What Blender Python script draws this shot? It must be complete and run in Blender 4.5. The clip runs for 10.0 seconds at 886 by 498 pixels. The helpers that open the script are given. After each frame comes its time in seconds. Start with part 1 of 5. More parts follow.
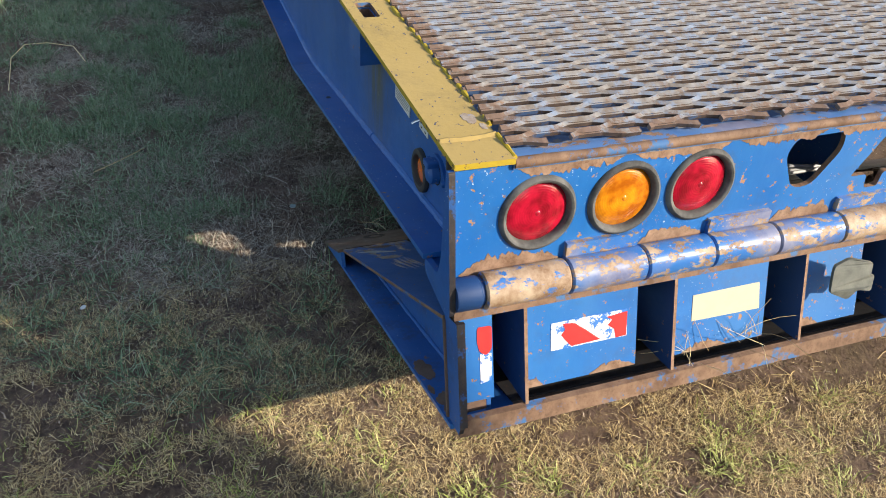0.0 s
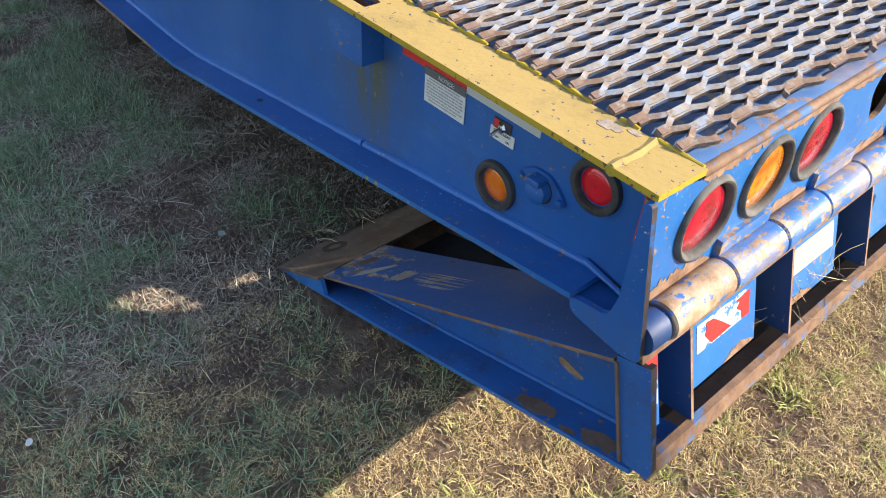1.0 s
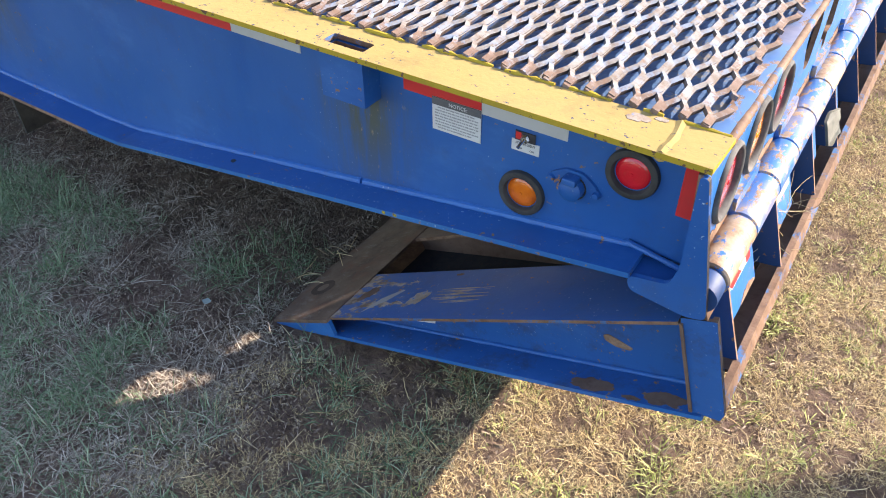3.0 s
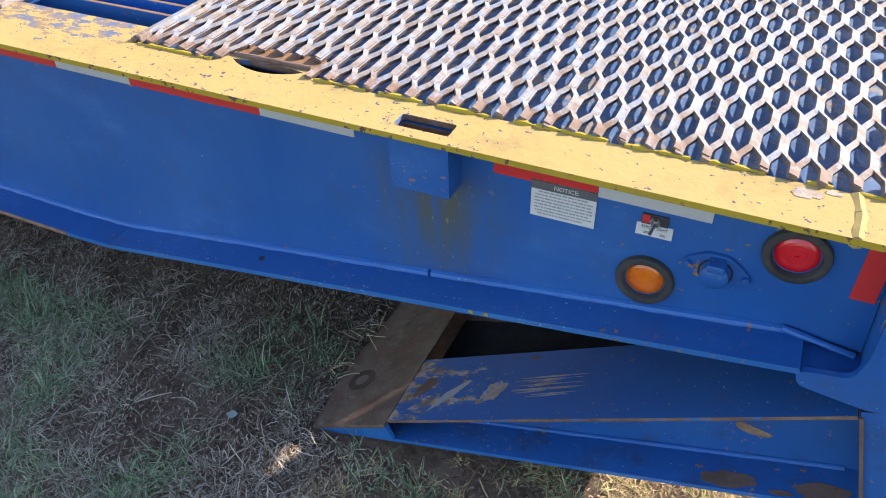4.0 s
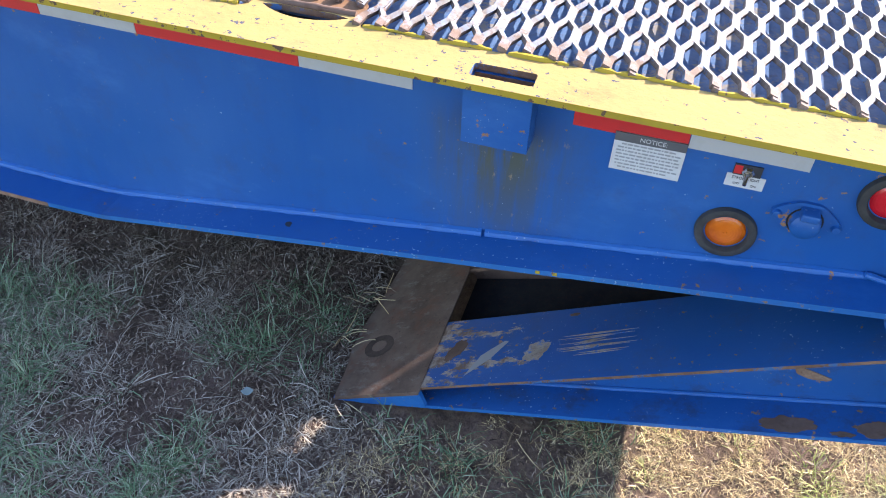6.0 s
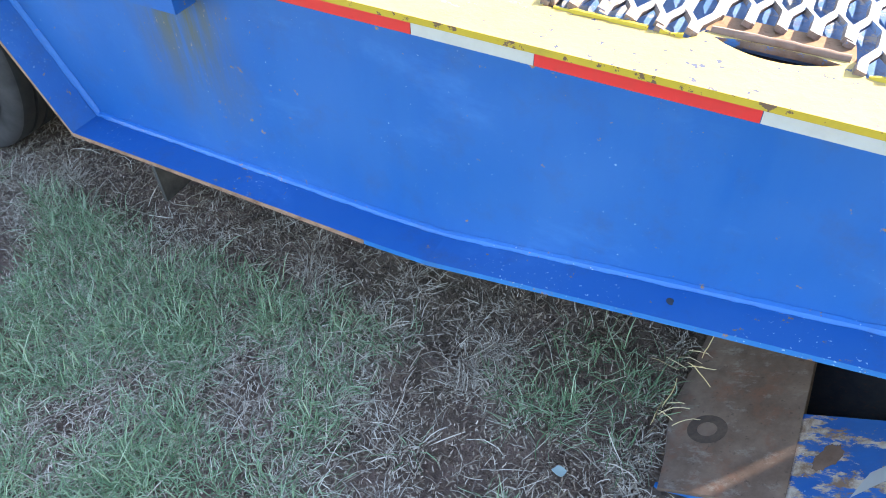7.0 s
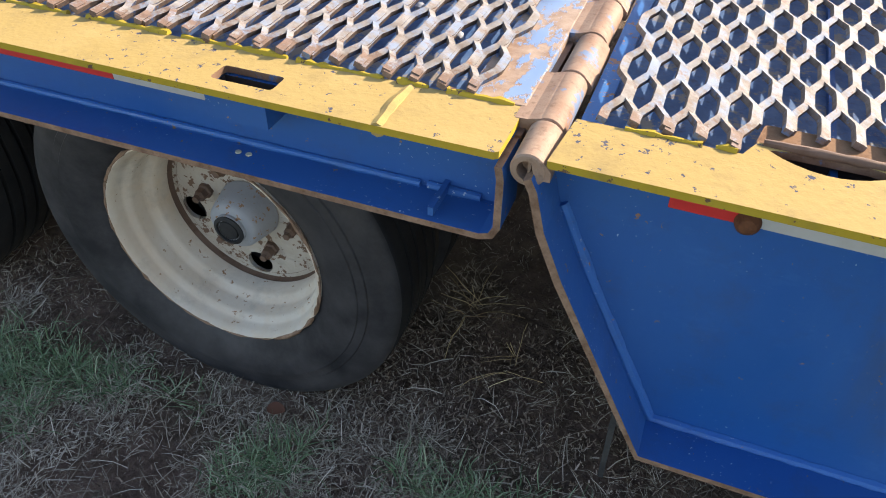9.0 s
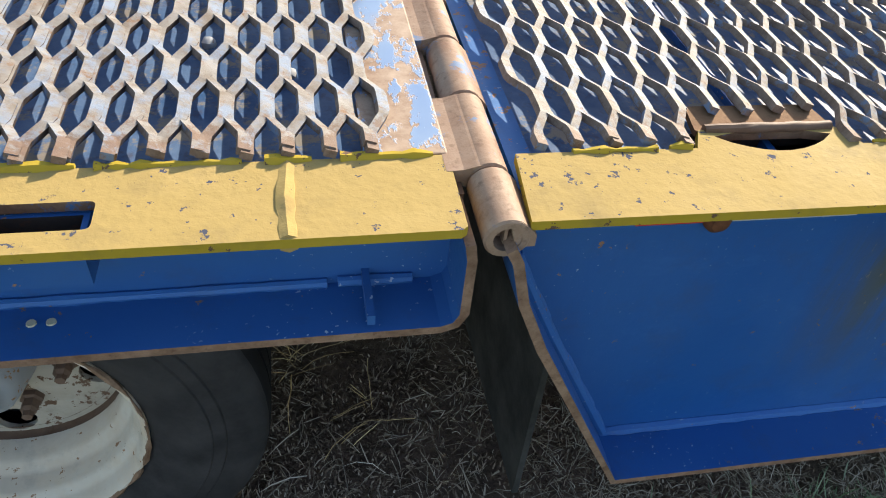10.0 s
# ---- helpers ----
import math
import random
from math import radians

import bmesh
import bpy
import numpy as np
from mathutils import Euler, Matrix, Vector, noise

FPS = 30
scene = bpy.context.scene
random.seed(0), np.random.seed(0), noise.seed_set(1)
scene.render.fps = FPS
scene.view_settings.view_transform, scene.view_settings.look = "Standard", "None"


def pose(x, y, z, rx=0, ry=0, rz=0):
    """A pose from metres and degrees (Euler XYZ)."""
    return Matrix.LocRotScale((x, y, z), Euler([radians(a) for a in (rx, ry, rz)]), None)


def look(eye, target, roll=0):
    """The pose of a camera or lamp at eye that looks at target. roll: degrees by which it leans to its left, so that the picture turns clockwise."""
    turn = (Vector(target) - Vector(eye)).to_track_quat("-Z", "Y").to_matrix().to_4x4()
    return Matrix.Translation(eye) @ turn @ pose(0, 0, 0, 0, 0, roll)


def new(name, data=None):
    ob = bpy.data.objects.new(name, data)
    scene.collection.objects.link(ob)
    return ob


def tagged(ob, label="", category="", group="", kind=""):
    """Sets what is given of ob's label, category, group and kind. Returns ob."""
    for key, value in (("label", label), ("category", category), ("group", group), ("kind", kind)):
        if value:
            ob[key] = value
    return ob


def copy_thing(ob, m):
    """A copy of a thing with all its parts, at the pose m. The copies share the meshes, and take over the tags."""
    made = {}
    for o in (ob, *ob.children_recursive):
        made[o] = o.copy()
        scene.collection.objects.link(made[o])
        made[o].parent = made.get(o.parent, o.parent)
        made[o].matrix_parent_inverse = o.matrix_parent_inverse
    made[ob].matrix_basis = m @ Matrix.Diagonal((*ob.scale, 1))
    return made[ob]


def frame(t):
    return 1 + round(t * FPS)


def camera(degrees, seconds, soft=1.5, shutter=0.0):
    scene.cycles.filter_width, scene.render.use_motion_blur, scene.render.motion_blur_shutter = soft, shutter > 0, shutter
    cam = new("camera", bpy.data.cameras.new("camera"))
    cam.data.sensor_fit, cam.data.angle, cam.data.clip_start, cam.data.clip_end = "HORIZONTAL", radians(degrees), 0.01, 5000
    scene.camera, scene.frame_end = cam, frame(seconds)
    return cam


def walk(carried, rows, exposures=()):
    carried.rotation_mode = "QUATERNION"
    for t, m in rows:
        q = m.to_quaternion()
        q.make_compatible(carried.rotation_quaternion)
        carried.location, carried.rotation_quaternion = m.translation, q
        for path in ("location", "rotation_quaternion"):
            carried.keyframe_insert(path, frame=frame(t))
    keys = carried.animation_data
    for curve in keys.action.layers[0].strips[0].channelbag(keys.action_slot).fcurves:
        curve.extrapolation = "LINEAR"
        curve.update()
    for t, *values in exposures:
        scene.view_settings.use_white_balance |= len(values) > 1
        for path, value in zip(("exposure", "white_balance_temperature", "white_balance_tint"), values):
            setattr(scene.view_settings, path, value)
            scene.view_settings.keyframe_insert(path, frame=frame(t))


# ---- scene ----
cam = camera(61.6, 10.0, 1.0)
PATH = [
    (0, (0.851, -0.403, 1.273), (-0.65, 0.193, 0.094), 4.1),
    (0.5, (0.513, -0.554, 1.231), (-0.799, 0.243, -0.05), 4.1),
    (1, (0.338, -0.711, 1.25), (-0.755, 0.33, -0.062), 4.2),
    (1.5, (0.266, -0.868, 1.276), (-0.632, 0.356, -0.027), 4.4),
    (2, (0.258, -0.851, 1.292), (-0.536, 0.443, -0.009), 3.2),
    (2.5, (0.231, -0.89, 1.291), (-0.538, 0.422, -0.008), 2.4),
    (3, (0.159, -0.924, 1.296), (-0.695, 0.351, 0.013), -0.6),
    (3.2, (0.087, -0.895, 1.287), (-0.79, 0.372, 0.012), -1.9),
    (4.3, (-0.289, -0.848, 1.296), (-0.861, 0.607, 0.049), -1.0),
    (4.5, (-0.326, -0.89, 1.289), (-0.833, 0.603, 0.059), -0.1),
    (5, (-0.343, -0.88, 1.264), (-0.753, 0.616, 0.002), 1.4),
    (5.2, (-0.35, -0.862, 1.273), (-0.716, 0.618, -0.021), 2.1),
    (6.3, (-0.546, -0.887, 1.236), (-1.023, 0.483, -0.141), 1.7),
    (6.5, (-0.629, -0.862, 1.208), (-1.17, 0.479, -0.172), 0.9),
    (7, (-0.933, -0.779, 1.207), (-1.619, 0.449, -0.214), -2.1),
    (7.5, (-1.305, -0.824, 1.228), (-2.004, 0.458, -0.139), -0.7),
    (8, (-1.641, -0.728, 1.238), (-2.426, 0.542, -0.093), -2.1),
    (8.5, (-1.973, -0.691, 1.223), (-2.715, 0.627, -0.085), -1.0),
    (9, (-2.21, -0.699, 1.213), (-2.733, 0.708, -0.109), 1.0),
    (9.5, (-2.387, -0.545, 1.186), (-2.672, 0.877, -0.19), 0.9),
    (10, (-2.516, -0.493, 1.163), (-2.158, 0.928, -0.199), 6.3),
]
EXPOSURES = [(0.0, 1.00, 6900, 10), (0.5, 1.05, 6950, 11), (0.9, 1.40, 6950, 12), (1.5, 1.75, 7000, 16), (3.0, 1.85, 6850, 17), (5.0, 1.65, 6450, 16), (6.3, 2.40, 6300, 19), (7.0, 3.0, 6600, 12), (7.5, 2.95, 6800, 14), (8.0, 2.25, 7450, 26), (8.4, 1.9, 7600, 25), (9.0, 1.55, 7250, 15), (9.5, 1.5, 7200, 9), (10.0, 1.3, 7200, 9)]
walk(cam, [(t, look(eye, target, roll)) for t, eye, target, roll in PATH], EXPOSURES)

# ---------- light ----------
SUN = Vector((1.42, 1.43, 1.0))
world = bpy.data.worlds.new("sky")
scene.world = world
world.use_nodes = True
wn = world.node_tree.nodes
sky = wn.new("ShaderNodeTexSky")
sky.sky_type = "NISHITA"
sky.sun_disc = False
sky.sun_elevation = radians(26.5)
sky.sun_rotation = radians(45)
wn["Background"].inputs["Strength"].default_value = 0.135
world.node_tree.links.new(sky.outputs[0], wn["Background"].inputs["Color"])
sun = new("sun", bpy.data.lights.new("sun", "SUN"))
sun.data.energy = 4.0
sun.data.angle = radians(0.55)
sun.data.color = (1.0, 0.93, 0.82)
sun.matrix_world = look(SUN * 10, (0, 0, 0))


# ---------- materials ----------
class Nodes:
    """A node material in a few calls."""

    def __init__(self, name, rough=0.5, metal=0.0, spec=0.5):
        self.mat = bpy.data.materials.new(name)
        self.mat.use_nodes = True
        self.tree = self.mat.node_tree
        self.bsdf = self.tree.nodes["Principled BSDF"]
        self.bsdf.inputs["Roughness"].default_value = rough
        self.bsdf.inputs["Metallic"].default_value = metal
        self.bsdf.inputs["Specular IOR Level"].default_value = spec
        self.geo = None

    def add(self, kind, **values):
        n = self.tree.nodes.new(kind)
        for key, value in values.items():
            n.inputs[key.replace("_", " ")].default_value = value
        return n

    def link(self, a, b):
        self.tree.links.new(a, b)

    def where(self, stretch=(1, 1, 1)):
        geo = self.add("ShaderNodeNewGeometry")
        m = self.add("ShaderNodeMapping")
        m.inputs["Scale"].default_value = stretch
        self.link(geo.outputs["Position"], m.inputs["Vector"])
        return m.outputs[0]

    def noise(self, scale, detail=4.0, rough=0.6, stretch=(1, 1, 1)):
        n = self.add("ShaderNodeTexNoise", Scale=scale, Detail=detail, Roughness=rough)
        self.link(self.where(stretch), n.inputs["Vector"])
        return n.outputs["Fac"]

    def ramp(self, fac, lo, hi):
        n = self.add("ShaderNodeMapRange")
        n.inputs["From Min"].default_value = lo
        n.inputs["From Max"].default_value = hi
        self.link(fac, n.inputs["Value"])
        return n.outputs[0]

    def times(self, a, b, op="MULTIPLY"):
        n = self.add("ShaderNodeMath")
        n.operation = op
        n.use_clamp = True
        for i, v in enumerate((a, b)):
            if isinstance(v, (int, float)):
                n.inputs[i].default_value = v
            else:
                self.link(v, n.inputs[i])
        return n.outputs[0]

    def mix(self, fac, a, b):
        n = self.add("ShaderNodeMix")
        n.data_type = "RGBA"
        for slot, v in ((0, fac), (6, a), (7, b)):
            if isinstance(v, tuple):
                n.inputs[slot].default_value = (*v, 1)
            elif isinstance(v, (int, float)):
                n.inputs[slot].default_value = v
            else:
                self.link(v, n.inputs[slot])
        return n.outputs[2]

    def value(self, fac, a, b):
        n = self.add("ShaderNodeMapRange")
        n.inputs["To Min"].default_value = a
        n.inputs["To Max"].default_value = b
        self.link(fac, n.inputs["Value"])
        return n.outputs[0]

    def done(self, colour, rough=None, bump=None, height=0.3, distance=0.002, metal=None):
        if isinstance(colour, tuple):
            self.bsdf.inputs["Base Color"].default_value = (*colour, 1)
        else:
            self.link(colour, self.bsdf.inputs["Base Color"])
        if rough is not None:
            self.link(rough, self.bsdf.inputs["Roughness"])
        if metal is not None:
            self.link(metal, self.bsdf.inputs["Metallic"])
        if bump is not None:
            b = self.add("ShaderNodeBump", Strength=height, Distance=distance)
            self.link(bump, b.inputs["Height"])
            self.link(b.outputs[0], self.bsdf.inputs["Normal"])
        return self.mat


RUST = (0.20, 0.085, 0.035)
RUST_PALE = (0.38, 0.22, 0.12)
BLUE = (0.0045, 0.083, 0.305)


def paint(name, colour, faded, chips, specks, rough=0.38, under=RUST, stains=(), wear=None, lumps=0.25, scuff=None, fine=58, spec=0.5, dirt=0.28):
    """Old paint: faded in clouds and streaks, chipped to rust, with pale specks, stains and worn zones."""
    n = Nodes(name, 0.5, 0.0, spec)
    cloud = n.ramp(n.noise(2.3, 6, 0.68), 0.36, 0.66)
    base = n.mix(n.times(cloud, 0.55), colour, faded)
    streak = n.ramp(n.noise(8, 5, 0.7, (1.0, 1.0, 0.16)), 0.46, 0.72)
    base = n.mix(n.times(streak, 0.4), base, faded)
    smear = n.ramp(n.noise(4.5, 6, 0.72, (0.7, 1.0, 1.6)), 0.56, 0.70)
    base = n.mix(n.times(smear, 0.30), base, tuple(min(1.0, 1.35 * v + 0.03) for v in faded))
    grime = n.ramp(n.noise(13, 6, 0.75), 0.52, 0.72)
    base = n.mix(n.times(grime, dirt), base, (0.06, 0.06, 0.06) if dirt < 0.5 else (0.040, 0.033, 0.028))
    area = n.ramp(n.noise(3.1, 4, 0.6), 0.44, 0.62)
    flake = n.noise(fine, 5, 0.66)
    edge = n.times(flake, n.times(area, 0.05), "ADD")
    chip = n.ramp(edge, 0.735 - chips, 0.75 - chips)
    rusty = n.mix(n.noise(24, 5), under, RUST_PALE if under == RUST else tuple(min(1.0, 1.6 * v) for v in under))
    base = n.mix(chip, base, rusty)
    if wear:
        sep = n.add("ShaderNodeSeparateXYZ")
        n.link(n.where(), sep.inputs[0])
        zone = n.ramp(sep.outputs[0], wear[1], wear[0])
        torn = n.times(zone, n.ramp(n.noise(15, 7, 0.75, (0.40, 1.5, 1)), 0.68, 0.36), "SUBTRACT")
        torn = n.ramp(torn, 0.0, 0.10)
        chip = n.times(chip, torn, "ADD")
        bare = n.mix(n.ramp(n.noise(40, 6, 0.7), 0.4, 0.6), (0.17, 0.10, 0.06), (0.40, 0.32, 0.25))
        base = n.mix(torn, base, bare)
    if scuff:
        sep = n.add("ShaderNodeSeparateXYZ")
        n.link(n.where(), sep.inputs[0])
        zone = n.times(n.ramp(sep.outputs[0], scuff[0], scuff[0] + 0.12), n.ramp(sep.outputs[0], scuff[1], scuff[1] - 0.12))
        zone = n.times(zone, n.ramp(sep.outputs[1], scuff[2] - 0.03, scuff[2] + 0.03))
        zone = n.times(n.times(zone, 0.22), n.noise(42, 6, 0.7, (0.45, 1, 1)), "ADD")
        bare = n.ramp(zone, 0.70, 0.72)
        base = n.mix(bare, base, n.mix(n.ramp(n.noise(30, 5), 0.4, 0.6), (0.10, 0.13, 0.20), (0.24, 0.16, 0.10)))
        chip = n.times(chip, bare, "ADD")
    for x0, top in stains:
        sep = n.add("ShaderNodeSeparateXYZ")
        n.link(n.where(), sep.inputs[0])
        off = n.add("ShaderNodeMath")
        off.operation = "SUBTRACT"
        n.link(sep.outputs[0], off.inputs[0])
        off.inputs[1].default_value = x0
        away = n.add("ShaderNodeMath")
        away.operation = "ABSOLUTE"
        n.link(off.outputs[0], away.inputs[0])
        lane = n.times(n.ramp(away.outputs[0], 0.140, 0.03), n.times(n.ramp(sep.outputs[2], top - 0.34, top - 0.12), n.ramp(sep.outputs[2], top - 0.02, top - 0.07)))
        run = n.ramp(n.noise(15, 5, 0.7, (1.8, 1, 0.20)), 0.36, 0.58)
        base = n.mix(n.times(n.times(lane, run), 0.92), base, (0.080, 0.085, 0.050))
        dots = n.times(lane, n.ramp(n.noise(60, 5, 0.7, (1.5, 1, 0.7)), 0.62, 0.66))
        base = n.mix(n.times(dots, 0.7), base, (0.36, 0.25, 0.14))
    dab = n.ramp(n.noise(5, 4, 0.6), 0.47, 0.60)
    speck = n.times(n.ramp(n.noise(190, 3, 0.5), 0.755 - specks, 0.775 - specks), dab)
    base = n.mix(n.times(speck, 0.85), base, (0.40, 0.47, 0.56))
    rough_out = n.value(n.times(cloud, chip, "ADD"), rough, rough + 0.28)
    relief = n.times(n.noise(90, 4), chip, "SUBTRACT")
    return n.done(base, rough_out, relief, min(1.0, lumps), 0.0012 if lumps < 0.5 else 0.002)


def rust_steel(name, dark, pale, rough=0.8, scale=30, extra=None):
    n = Nodes(name, rough, 0.0, 0.22)
    c = n.mix(n.ramp(n.noise(scale, 6, 0.7), 0.3, 0.7), dark, pale)
    c = n.mix(n.times(n.ramp(n.noise(scale * 6, 3), 0.55, 0.75), 0.5), c, (0.08, 0.035, 0.02))
    if extra:
        c = n.mix(n.ramp(n.noise(18, 6, 0.75), 0.54, 0.60), c, extra)
    return n.done(c, None, n.noise(scale * 5, 5), 0.35, 0.0015)


blue_paint = paint("blue_paint", BLUE, (0.021, 0.115, 0.33), 0.055, 0.075)
blue_stained = paint("blue_stained_paint", BLUE, (0.022, 0.118, 0.335), 0.050, 0.060, stains=((-0.635, 0.72), (-1.84, 0.73)))
blue_scraped = paint("blue_scraped_paint", (0.005, 0.074, 0.265), (0.017, 0.105, 0.31), 0.06, 0.06, wear=(-0.78, -0.48))
blue_worn = paint("blue_worn_paint", (0.007, 0.105, 0.35), (0.022, 0.16, 0.40), 0.088, 0.08, 0.36)


def flaked(name, gone=0.0, blues=((0.012, 0.10, 0.36), (0.05, 0.18, 0.42)), bares=((0.20, 0.11, 0.055), (0.44, 0.33, 0.23)), size=60):
    """Blue paint flaking off in patches to pale primer and rust."""
    n = Nodes(name)
    bare = n.mix(n.ramp(n.noise(26, 6, 0.7), 0.36, 0.64), *bares)
    left = n.ramp(n.noise(size, 7, 0.72, (1, 0.55, 1)), 0.485 + gone, 0.505 + gone)
    wide = n.ramp(n.noise(5, 3, 0.6), 0.36, 0.62)
    left = n.times(left, n.times(wide, 0.55, "ADD"))
    c = n.mix(left, bare, n.mix(n.noise(9, 4), *blues))
    return n.done(c, n.value(left, 0.65, 0.33), left, 0.5, 0.0008)


# Darker blue: shade on the ramp's end ribs and hinge stub put into colour.
shaded_blue = paint("shaded_dark_blue_paint", (0.004, 0.038, 0.135), (0.012, 0.055, 0.17), 0.06, 0.0, 0.5)
ramp_blue = paint("ramp_blue_paint", (0.005, 0.080, 0.29), (0.017, 0.11, 0.33), 0.065, 0.06, 0.46, dirt=0.62)
blue_chipped = flaked("blue_flaking_paint", -0.025)
rust_flaked = flaked("mostly_bare_flaking_paint", 0.065)
edge_flaked = flaked("worn_blue_edge", -0.04, ((0.03, 0.12, 0.33), (0.11, 0.19, 0.34)), ((0.15, 0.08, 0.045), (0.30, 0.20, 0.145)), 34)
strip_flaked = flaked("pale_blue_and_rust_strip", 0.0, ((0.10, 0.19, 0.38), (0.22, 0.30, 0.42)), ((0.22, 0.13, 0.08), (0.40, 0.29, 0.21)), 22)
yellow_paint = paint("yellow_paint", (0.375, 0.262, 0.090), (0.40, 0.288, 0.118), 0.080, -0.2, 0.7, under=(0.055, 0.06, 0.085), lumps=0.5, fine=85, spec=0.15, scuff=(-1.72, -1.18, 0.0))
yellow_edge = paint("yellow_edge_paint", (0.38, 0.27, 0.022), (0.43, 0.30, 0.04), 0.105, -0.2, 0.6, under=(0.10, 0.06, 0.04), spec=0.2)
# Near-black steel: shade inside pockets, crevices and ramp openings put into colour.
shaded_steel = rust_steel("dark_shaded_steel", (0.018, 0.019, 0.024), (0.040, 0.037, 0.036), 0.8, 20)
plate_worn = rust_steel("dusty_deck_plate", (0.030, 0.090, 0.22), (0.12, 0.19, 0.32), 0.55, 14, (0.25, 0.22, 0.19))
bar_rust = rust_steel("tan_rusty_bar_top", (0.17, 0.085, 0.042), (0.25, 0.145, 0.08), 0.85, 26)
rust_edge = rust_steel("rusty_edge", (0.13, 0.070, 0.042), (0.34, 0.22, 0.15))
rust_rail = rust_steel("rusty_rail", (0.10, 0.056, 0.036), (0.25, 0.155, 0.10), 0.7, 22, (0.05, 0.13, 0.28))
rust_plate = rust_steel("brown_worn_plate", (0.11, 0.065, 0.045), (0.20, 0.13, 0.095), 0.6, 9)
def toe_material():
    """Brown ground-down steel: red rust in clouds, grey bare streaks along the plate, pale scratches."""
    n = Nodes("brown_toe_steel", 0.6, 0.0, 0.3)
    c = n.mix(n.ramp(n.noise(7, 6, 0.7), 0.34, 0.66), (0.085, 0.052, 0.038), (0.20, 0.135, 0.10))
    c = n.mix(n.times(n.ramp(n.noise(16, 5, 0.7), 0.52, 0.68), 0.7), c, (0.17, 0.075, 0.045))
    c = n.mix(n.times(n.ramp(n.noise(30, 6, 0.75, (0.35, 1, 1)), 0.56, 0.70), 0.7), c, (0.26, 0.225, 0.20))
    c = n.mix(n.times(n.ramp(n.noise(90, 4, 0.6), 0.62, 0.70), 0.6), c, (0.05, 0.032, 0.026))
    return n.done(c, n.value(n.noise(12, 4), 0.45, 0.75), n.noise(60, 6, 0.7), 0.4, 0.0015)


toe_steel = toe_material()
hinge_steel = rust_steel("worn_hinge_steel", (0.22, 0.12, 0.075), (0.36, 0.255, 0.185), 0.65, 16, (0.13, 0.19, 0.30))
dark_mark = rust_steel("dark_ring_mark", (0.05, 0.036, 0.03), (0.11, 0.075, 0.058), 0.7, 30)
plug_rust = rust_steel("dark_plug_rust", (0.09, 0.035, 0.018), (0.19, 0.08, 0.04), 0.8, 60)
# Near-black edge tone puts the shaded rear corner into the colour.
dark_edge = rust_steel("shaded_black_edge", (0.02, 0.022, 0.03), (0.06, 0.05, 0.045), 0.6, 30, (0.02, 0.08, 0.24))


def grating_material():
    n = Nodes("worn_grating_steel", 0.62, 0.0, 0.18)
    worn = n.mix(n.ramp(n.noise(40, 5), 0.35, 0.65), (0.170, 0.138, 0.112), (0.270, 0.258, 0.246))
    c = n.mix(n.times(n.ramp(n.noise(30, 5, 0.7), 0.47, 0.62), 0.7), worn, (0.18, 0.25, 0.36))
    c = n.mix(n.ramp(n.noise(55, 6, 0.75), 0.56, 0.68), c, (0.20, 0.115, 0.07))
    sep = n.add("ShaderNodeSeparateXYZ")
    n.link(n.where(), sep.inputs[0])
    rim = n.times(n.ramp(sep.outputs[1], 0.115, 0.04), n.ramp(sep.outputs[0], -0.09, -0.03), "MAXIMUM")
    grime = n.ramp(n.times(n.noise(48, 6, 0.75), n.times(rim, 0.24), "ADD"), 0.60, 0.70)
    c = n.mix(n.times(grime, 0.9), c, n.mix(n.noise(70, 3), (0.10, 0.058, 0.040), (0.24, 0.155, 0.11)))
    return n.done(c, None, n.noise(120, 6, 0.75), 0.5, 0.0015)


grating_steel = grating_material()
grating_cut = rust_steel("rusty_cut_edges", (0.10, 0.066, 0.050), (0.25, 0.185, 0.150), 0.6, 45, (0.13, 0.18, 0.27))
# Rust on the strands' flanks, darkened to put their shade into the colour.
grating_flank = rust_steel("shaded_rusty_flanks", (0.040, 0.030, 0.028), (0.125, 0.090, 0.072), 0.7, 45, (0.05, 0.09, 0.18))


def rubber_material(name, colour, dusty, rough=0.75):
    n = Nodes(name, rough, 0.0, 0.35)
    c = n.mix(n.ramp(n.noise(11, 5, 0.7), 0.35, 0.75), colour, dusty)
    c = n.mix(n.times(n.ramp(n.noise(3, 4, 0.7, (1, 1, 1)), 0.5, 0.8), 0.6), c, dusty)
    return n.done(c, None, n.noise(120, 4), 0.2, 0.001)


tyre_rubber = rubber_material("tyre_rubber", (0.015, 0.015, 0.018), (0.062, 0.058, 0.060), 0.55)
# Darker copy of the tyre rubber: the tread's shade is put into it.
shaded_tread = rubber_material("shaded_tread", (0.008, 0.008, 0.009), (0.026, 0.025, 0.025))
black_rubber = rubber_material("black_rubber", (0.014, 0.014, 0.015), (0.045, 0.043, 0.042))
# Paler grey than the side lamps' rings.
ring_rubber = rubber_material("pale_grey_ring_rubber", (0.030, 0.030, 0.030), (0.17, 0.165, 0.155))
pale_rag = rubber_material("pale_torn_rubber", (0.07, 0.075, 0.065), (0.20, 0.20, 0.17))
grey_rubber = rubber_material("greyed_rubber", (0.016, 0.016, 0.016), (0.075, 0.072, 0.068))
white_rim = paint("white_rim_paint", (0.72, 0.67, 0.59), (0.52, 0.34, 0.18), 0.06, -0.3, 0.45, under=(0.22, 0.11, 0.05))
dusty_rim = paint("dusty_rim_paint", (0.50, 0.45, 0.38), (0.26, 0.18, 0.12), 0.150, -0.3, 0.7, under=(0.12, 0.07, 0.045))
